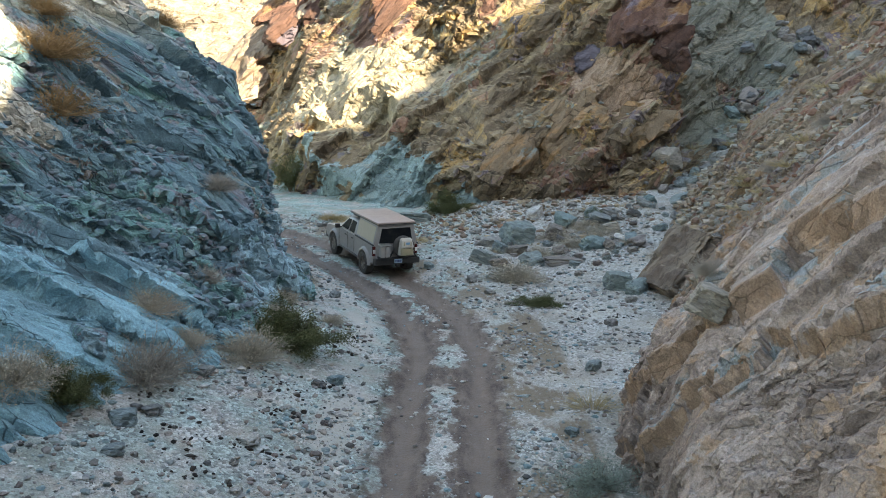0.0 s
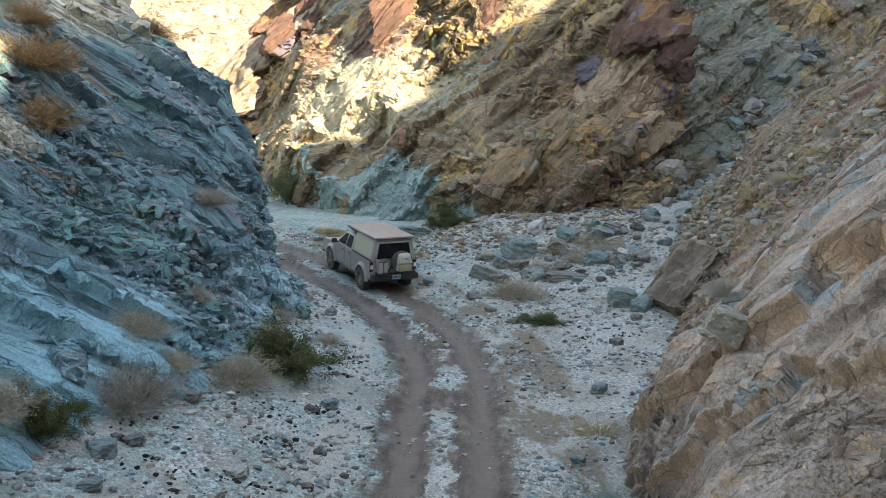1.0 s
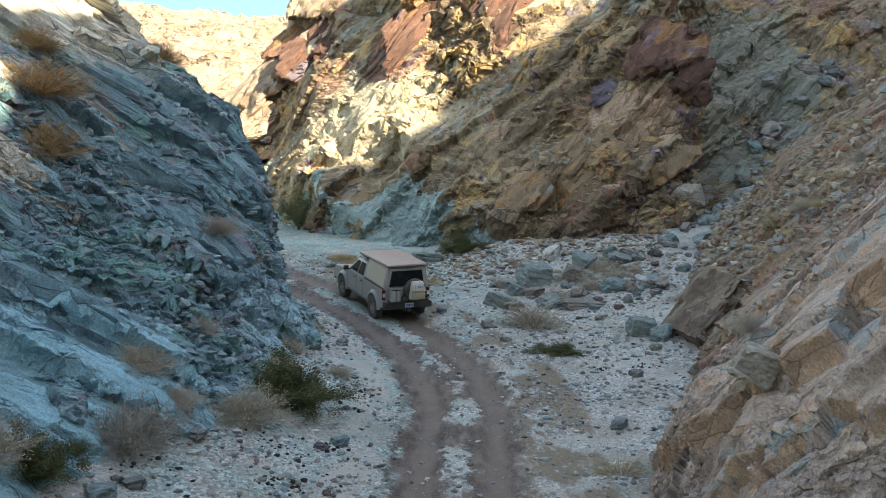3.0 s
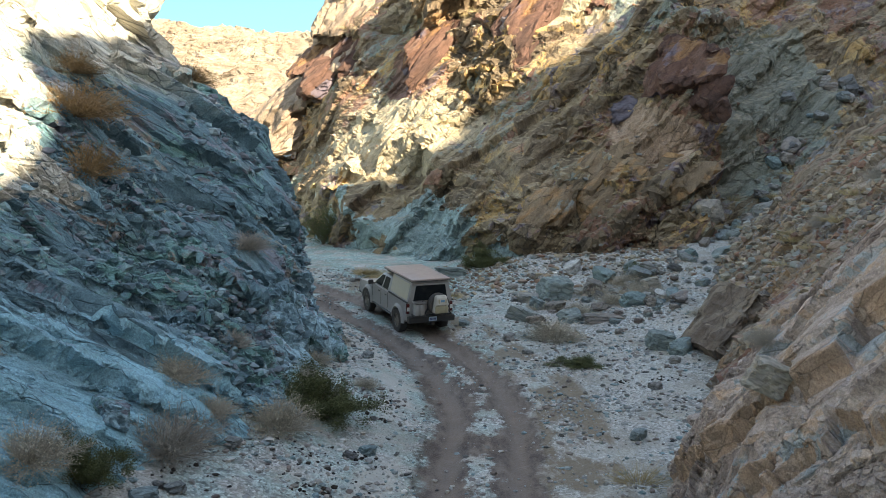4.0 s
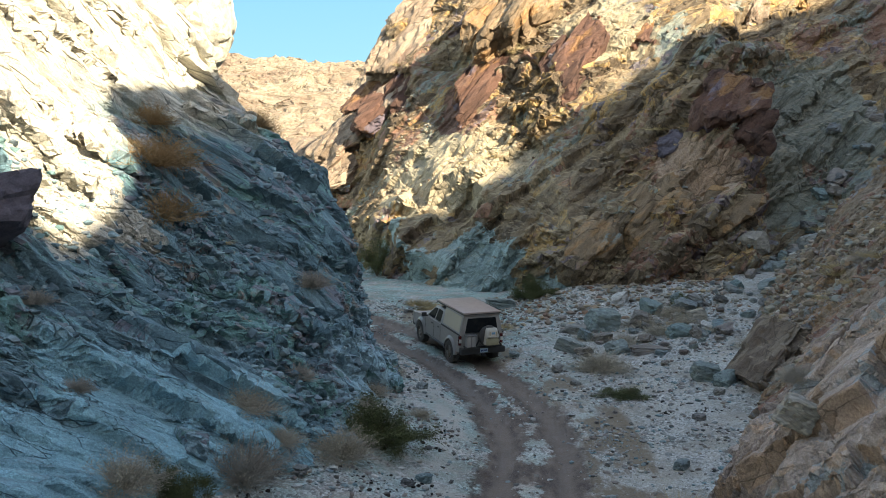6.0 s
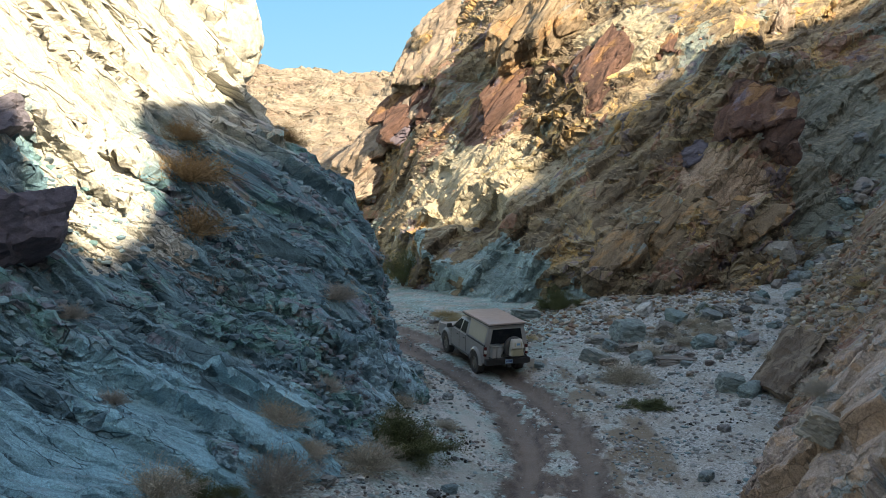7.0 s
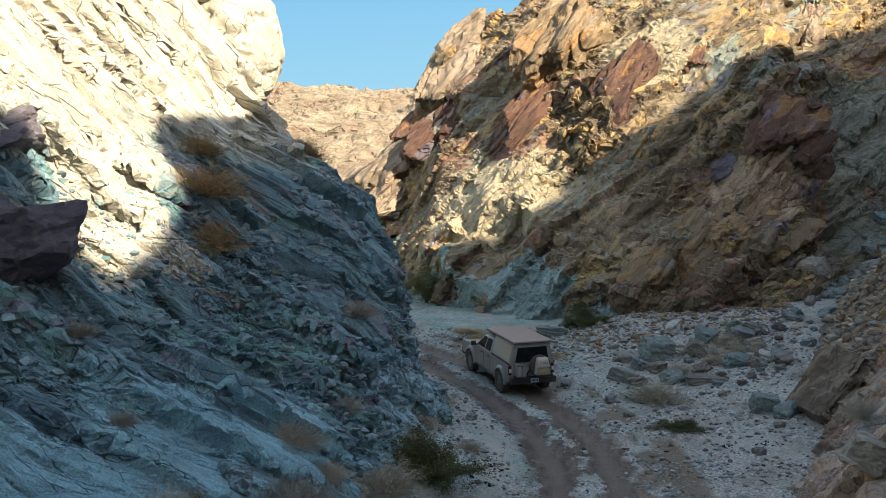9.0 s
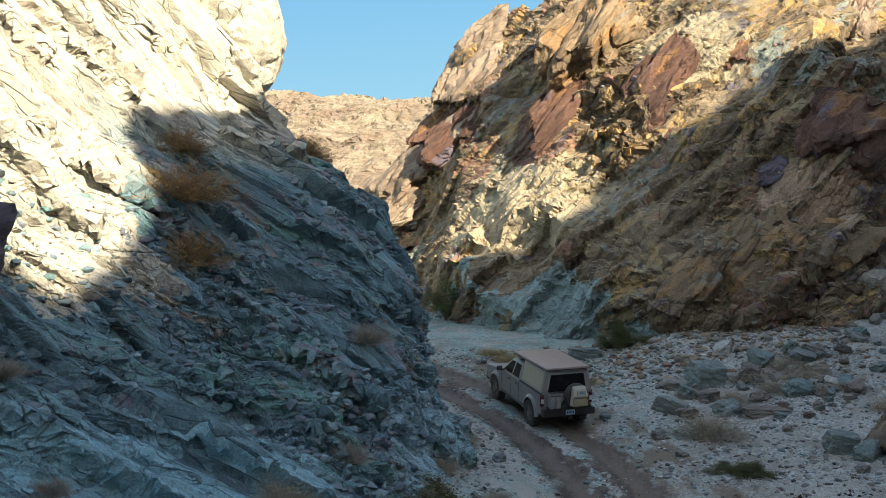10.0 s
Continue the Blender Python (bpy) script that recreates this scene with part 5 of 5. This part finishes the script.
# dark clods lying together in patches on the sand
r = np.random.default_rng(19)
px, py = [], []
for cx, cy, spread, count in ((-3.1, 18.6, 0.35, 26), (-4.6, 16.0, 0.45, 30), (-3.4, 16.6, 0.3, 18), (-2.6, 20.9, 0.3, 20), (-2.9, 23.9, 0.4, 34), (-2.5, 25.2, 0.35, 22), (-5.2, 17.4, 0.4, 16), (-3.6, 20.0, 0.5, 26), (4.2, 28.6, 0.12, 14), (5.6, 28.9, 0.3, 18), (-4.0, 15.0, 0.3, 16)):
    px.append(cx + spread * r.normal(size=count))
    py.append(cy + spread * 0.7 * r.normal(size=count))
px, py = np.concatenate(px), np.concatenate(py)
size = 0.025 + 0.05 * r.random(len(px)) ** 2
CLOD = stone_material("dark_clods", ((0.018, 0.015, 0.014), (0.05, 0.038, 0.03)), True)
scattered("clods", len(px), np.stack([px, py, ground_height(px, py, road_distance(px, py)) + size * 0.2], 1), size, CLOD, 6, "dark brown clods scattered on the sand", "clods")
# rubble spread along the mountainside's foot
r = np.random.default_rng(23)
px, py = r.uniform(-3, 9.5, 2600), r.uniform(39.5, 46.5, 2600)
keep = r.random(2600) < np.clip((py - 39) / 4, 0.1, 1)
px, py = px[keep], py[keep]
size = 0.03 + 0.17 * r.random(len(px)) ** 3.5
scattered("rubble", len(px), np.stack([px, py, ground_height(px, py, road_distance(px, py)) + size * 0.2], 1), size, STONE_EARTH, 8, "broken stones along the mountainside's foot", "rubble")
# blocks fallen at the mountainside's foot
rng_f = np.random.default_rng(77)
for k in range(30):
    x, y = rng_f.uniform(1.6, 7.5), rng_f.uniform(36.0, 43.5)
    a = 0.12 + 0.30 * rng_f.random() ** 2.5
    rock("boulder", boulder_mesh("boulder", 300 + k, (STONE_TEAL, STONE_GREY, STONE)[k % 3], 3), x, y, (a * 1.3, a, a * 0.75), (rng_f.uniform(-20, 20), rng_f.uniform(-20, 20), rng_f.uniform(0, 360)), "angular fallen block at the mountainside's foot", "fallen blocks at the foot", 0.25)


def strewn(points, count, test, sizes, material, seed, label):
    """Broken stones lying where a slope is gentle enough to hold them."""
    r = np.random.default_rng(seed)
    n = np.abs(grid_normals(points).reshape(-1, 3)[:, 2])
    p = points.reshape(-1, 3)
    can = np.flatnonzero((n > 0.55) & test(p) & (fbm(p, 3.0, 3, seed) > -0.15))
    pick = r.choice(can, count)
    s_ = sizes[0] + (sizes[1] - sizes[0]) * r.random(count) ** 4
    return scattered("rubble", count, p[pick] + (0, 0, 1) * (s_ * 0.15)[:, None], s_, material, seed, label, "rubble")


strewn(spur, 4200, lambda p: (p[:, 1] > 15) & (p[:, 1] < 35) & (p[:, 2] < 8.3) & ((p[:, 1] > 21) | (p[:, 2] > 4.5)), (0.03, 0.20), STONE_BLUE, 41, "small blue-grey stones lodged on the spur")
strewn(right[:, cut:], 8000, lambda p: (p[:, 1] < 50) & (p[:, 2] < 12), (0.03, 0.26), STONE_EARTH, 42, "broken brown stones strewn over the slope")
strewn(back, 1800, lambda p: (np.abs(p[:, 0]) < 18) & (p[:, 1] < 70), (0.04, 0.22), STONE_EARTH, 43, "broken stones lodged on the mountainside")


# ---- plants ----
def leaf_material(name, a, b, rough=0.7):
    n = Nodes(name, rough)
    col = n.ramp(n.island(), (0.0, a), (1.0, b))
    return n.done(n.mix(n.noise(3, 3), col, tuple(v * 0.7 for v in a)))


TWIG = leaf_material("dry_tan_twigs", (0.34, 0.29, 0.23), (0.50, 0.44, 0.36))
GREY_TWIG = leaf_material("grey_bare_twigs", (0.30, 0.265, 0.23), (0.46, 0.41, 0.35))
SEED = leaf_material("pale_seed_heads", (0.52, 0.46, 0.34), (0.68, 0.62, 0.50))
OCHRE = leaf_material("ochre_dry_grass", (0.38, 0.29, 0.15), (0.56, 0.46, 0.28))
RUST = leaf_material("rusty_dry_brush", (0.27, 0.17, 0.08), (0.43, 0.29, 0.15))
GREEN = leaf_material("dark_green_leaves", (0.062, 0.074, 0.026), (0.155, 0.165, 0.065))
SILVER = leaf_material("silvery_green_leaves", (0.20, 0.26, 0.22), (0.36, 0.42, 0.37))
BARK = leaf_material("grey_brown_bark", (0.12, 0.09, 0.07), (0.20, 0.155, 0.12))


def ribbons(starts, ways, lengths, bend, width, segments, seed, droop=0.0):
    """Thin three-sided stems: gives vertices, faces and the points along each stem."""
    r = np.random.default_rng(seed)
    n = len(starts)
    sway = r.normal(size=(n, 3)) * bend
    t = np.linspace(0, 1, segments + 1)
    path = starts[:, None] + lengths[:, None, None] * (t[None, :, None] * ways[:, None] + (t**2)[None, :, None] * sway[:, None])
    path[:, :, 2] -= droop * lengths[:, None] * t[None] ** 2
    side = np.cross(ways, (0.3, 0.2, 1.0))
    side /= np.maximum(np.linalg.norm(side, axis=1, keepdims=True), 1e-6)
    other = np.cross(ways, side)
    w = width * (1 - 0.75 * t)
    rings = np.stack([path + w[None, :, None] * (math.cos(a) * side + math.sin(a) * other)[:, None] for a in (0, 2.1, 4.2)], 2)
    verts = rings.reshape(-1, 3)
    faces = []
    idx = np.arange(n * (segments + 1) * 3).reshape(n, segments + 1, 3)
    for k in range(3):
        j = (k + 1) % 3
        faces.append(np.stack([idx[:, :-1, k], idx[:, :-1, j], idx[:, 1:, j], idx[:, 1:, k]], -1).reshape(-1, 4))
    return verts, np.concatenate(faces), path


def under(ob, parent):
    ob.parent = parent
    return ob


def directions(n, seed, lift=0.25):
    r = np.random.default_rng(seed)
    d = r.normal(size=(n, 3))
    d[:, 2] = np.abs(d[:, 2]) + lift
    return d / np.linalg.norm(d, axis=1, keepdims=True)


def leaf_cards(places, size, seed):
    """Small folded leaves."""
    r = np.random.default_rng(seed)
    n = len(places)
    a = r.normal(size=(n, 3))
    a /= np.linalg.norm(a, axis=1, keepdims=True)
    b = np.cross(a, r.normal(size=(n, 3)))
    b /= np.maximum(np.linalg.norm(b, axis=1, keepdims=True), 1e-6)
    c = np.cross(a, b)
    s_ = size * r.uniform(0.6, 1.3, (n, 1))
    verts = np.stack([places, places + s_ * (a + 0.45 * b + 0.15 * c), places + 2 * s_ * a, places + s_ * (a - 0.45 * b + 0.15 * c)], 1)
    return verts.reshape(-1, 3), np.arange(n * 4).reshape(n, 4)


def dry_shrub(seed, label, twig=TWIG, head=SEED, heads=3200, stems=230, category="shrub"):
    """A round leafless desert shrub about 1 m across."""
    top = empty("dry_shrub", Matrix.Identity(4), label, category)
    r = np.random.default_rng(seed)
    d = directions(stems, seed, 0.12)
    v, f, path = ribbons(np.zeros((stems, 3)) + r.normal(size=(stems, 3)) * (0.05, 0.05, 0.0), d, r.uniform(0.30, 0.52, stems), 0.14, 0.006, 4, seed)
    tagged(under(fast_mesh("brushwood", v, f, twig), top), kind="stuff")
    pick = r.integers(0, stems, stems * 8)
    at = r.uniform(1.4, 4.0, stems * 8)
    lo = np.floor(at).astype(int).clip(0, 3)
    start = path[pick, lo] + (path[pick, lo + 1] - path[pick, lo]) * (at - lo)[:, None]
    way = d[pick] + 0.75 * r.normal(size=(stems * 8, 3))
    way /= np.linalg.norm(way, axis=1, keepdims=True)
    v, f, path_2 = ribbons(start, way, r.uniform(0.08, 0.22, stems * 8), 0.2, 0.0035, 2, seed + 1)
    tagged(under(fast_mesh("twiggy_growth", v, f, twig), top), kind="stuff")
    if heads:
        ends = path_2[r.integers(0, stems * 8, heads), 2]
        v, f = leaf_cards(ends + r.normal(size=ends.shape) * 0.012, 0.013, seed + 2)
        tagged(under(fast_mesh("seed_fluff", v, f, head), top), kind="stuff")
    return top


def leafy_bush(seed, label, leaf, leaves=5200, category="bush", name="leafy_bush"):
    """A dense small-leaved bush about 1.2 m across."""
    top = empty(name, Matrix.Identity(4), label, category)
    r = np.random.default_rng(seed)
    d = directions(46, seed, 0.35)
    v, f, path = ribbons(np.zeros((46, 3)), d, r.uniform(0.45, 0.72, 46), 0.15, 0.010, 4, seed)
    tagged(under(fast_mesh("brushwood", v, f, BARK), top), kind="stuff")
    pick, lo = r.integers(0, 46, 240), r.integers(1, 5, 240)
    start = path[pick, lo]
    way = d[pick] + 0.8 * r.normal(size=(240, 3)) + (0, 0, 0.2)
    way /= np.linalg.norm(way, axis=1, keepdims=True)
    v, f, path_2 = ribbons(start, way, r.uniform(0.1, 0.26, 240), 0.2, 0.004, 3, seed + 1)
    tagged(under(fast_mesh("twiggy_growth", v, f, BARK), top), kind="stuff")
    pick = r.integers(0, 240, leaves)
    at = path_2[pick, r.integers(1, 4, leaves)] + r.normal(size=(leaves, 3)) * 0.065
    v, f = leaf_cards(at, 0.019, seed + 2)
    tagged(under(fast_mesh("foliage", v, f, leaf), top), kind="stuff")
    return top


def grass_tuft(seed, label, material=OCHRE, blades=170):
    top = empty("grass_tuft", Matrix.Identity(4), label, "grass tuft")
    r = np.random.default_rng(seed)
    d = directions(blades, seed, 0.9)
    v, f, _ = ribbons(r.normal(size=(blades, 3)) * (0.12, 0.12, 0), d, r.uniform(0.18, 0.42, blades), 0.15, 0.005, 3, seed, 0.25)
    tagged(under(fast_mesh("grass", v, f, material), top), kind="stuff")
    return top


def small_tree(seed, label):
    top = empty("small_tree", Matrix.Identity(4), label, "tree")
    r = np.random.default_rng(seed)
    v, f, trunk = ribbons(np.zeros((3, 3)), np.array(((0.15, 0, 1.0), (-0.3, 0.1, 0.9), (0.25, -0.25, 0.85))), np.array((1.5, 1.3, 1.2)), 0.12, 0.07, 6, seed)
    under(fast_mesh("trunk", v, f, BARK), top)
    start = trunk[r.integers(0, 3, 60), r.integers(2, 7, 60)]
    d = directions(60, seed + 1, 0.1)
    v, f, limb = ribbons(start, d, r.uniform(0.5, 1.1, 60), 0.2, 0.018, 4, seed + 1)
    tagged(under(fast_mesh("limb_growth", v, f, BARK), top), kind="stuff")
    pick = r.integers(0, 60, 9000)
    at = limb[pick, r.integers(1, 5, 9000)] + r.normal(size=(9000, 3)) * 0.16
    v, f = leaf_cards(at, 0.035, seed + 2)
    tagged(under(fast_mesh("crown", v, f, GREEN), top), kind="stuff")
    return top


def stand(ob, x, y, size, turn=0.0, z=None, squash=1.0):
    ob.matrix_world = pose(x, y, (drop(x, y) if z is None else z) - 0.03 * size, 0, 0, turn) @ Matrix.Diagonal((size, size, size * squash, 1))
    return ob


def another(ob, x, y, size, turn, z=None, squash=1.0, label=""):
    ob = copy_thing(ob, Matrix.Identity(4))
    ob.scale = (1, 1, 1)
    stand(ob, x, y, size, turn, z, squash)
    return tagged(ob, label)


tan_shrub = stand(dry_shrub(1, "round dry tan shrub with pale seed heads"), -4.35, 20.9, 1.4, 10)
bare_shrub = stand(dry_shrub(2, "leafless grey-tan shrub against the blue rock", GREY_TWIG, heads=500, stems=260), -5.85, 18.0, 1.75, 50)
rust_shrub = stand(dry_shrub(3, "rusty orange dry bush on the spur", RUST, RUST, 3000, 200), -10.1, 24.7, 2.3, 0, None, 0.7)
green_bush = stand(leafy_bush(4, "dark green leafy bush at the track's edge", GREEN, 42000), -3.8, 22.75, 1.45, 20, None, 0.75)
silver_bush = stand(leafy_bush(5, "silvery green low bush at the slab's foot", SILVER, 12000), 2.85, 16.4, 1.1, 0, None, 0.75)
tuft = stand(grass_tuft(6, "tuft of ochre dry grass"), -4.4, 44.0, 1.2, 0)
tree = stand(small_tree(7, "small dark green tree at the canyon bend"), -8.6, 53.6, 1.05, 30)
for x, y, size, turn, squash in ((-6.9, 14.9, 1.3, 70, 0.9), (-4.45, 24.9, 0.9, 20, 1.0), (-6.2, 19.9, 1.2, 130, 0.9), (2.7, 34.2, 1.9, 200, 0.75), (-3.1, 26.2, 0.8, 40, 0.7), (4.8, 40.4, 1.5, 300, 0.6), (6.2, 41.2, 1.4, 15, 0.7), (-5.3, 19.6, 0.8, 160, 0.9), (-4.7, 27.6, 1.0, 260, 0.7), (-4.4, 29.6, 0.9, 80, 0.7), (7.6, 38.4, 0.9, 80, 0.7), (3.9, 37.8, 1.3, 140, 0.7), (5.4, 38.9, 1.2, 220, 0.65), (6.6, 39.9, 1.3, 20, 0.7), (2.4, 38.6, 0.9, 90, 0.7), (8.4, 36.0, 1.1, 310, 0.7)):
    another(tan_shrub, x, y, size, turn, None, squash)
for x, y, size, turn in ((-9.6, 17.3, 0.6, 30), (-8.4, 16.4, 0.6, 100), (-5.8, 22.8, 0.9, 200), (5.0, 17.6, 0.7, 10), (11.3, 32.6, 1.1, 60), (12.7, 31.8, 1.0, 90), (-6.3, 26.8, 1.0, 0)):
    another(bare_shrub, x, y, size, turn)
for x, y, size, turn in ((-9.7, 33.0, 1.6, 60), (-9.5, 23.7, 1.6, 120), (-10.9, 26.6, 1.2, 40)):
    another(rust_shrub, x, y, size, turn)
another(green_bush, -6.4, 15.7, 0.85, 100, None, 0.9, "small green bush at the foot of the blue rock")
another(green_bush, 3.2, 30.6, 1.0, 200, None, 0.35, "low green bush spread on the gravel")
another(green_bush, 0.3, 45.2, 1.3, 30, None, 0.8, "dark bush at the mountainside's foot")
another(green_bush, 6.9, 42.0, 0.8, 70, None, 0.7, "small green bush among the rocks")
another(tuft, 3.4, 20.6, 1.4, 0)
for k in range(44):
    f = rng.random()
    another(tuft, -5.3 + 4.3 * f + rng.normal() * 0.2, 45.0 - 5.0 * f + rng.normal() * 0.3, rng.uniform(0.8, 1.4), rng.uniform(0, 360), None, rng.uniform(0.6, 1.0))
for k in range(70):
    x, y = rng.uniform(-9, 20), rng.uniform(50, 70)
    if k % 5 == 0:
        x, y = rng.uniform(9, 15), rng.uniform(28, 46)
    another(tuft, x, y, rng.uniform(0.8, 1.7), rng.uniform(0, 360), None, rng.uniform(0.5, 0.9))
for k in range(7):
    another(tuft, rng.uniform(-12.5, -6.5), rng.uniform(17, 33), rng.uniform(0.5, 0.9), rng.uniform(0, 360), None, rng.uniform(0.5, 0.9))
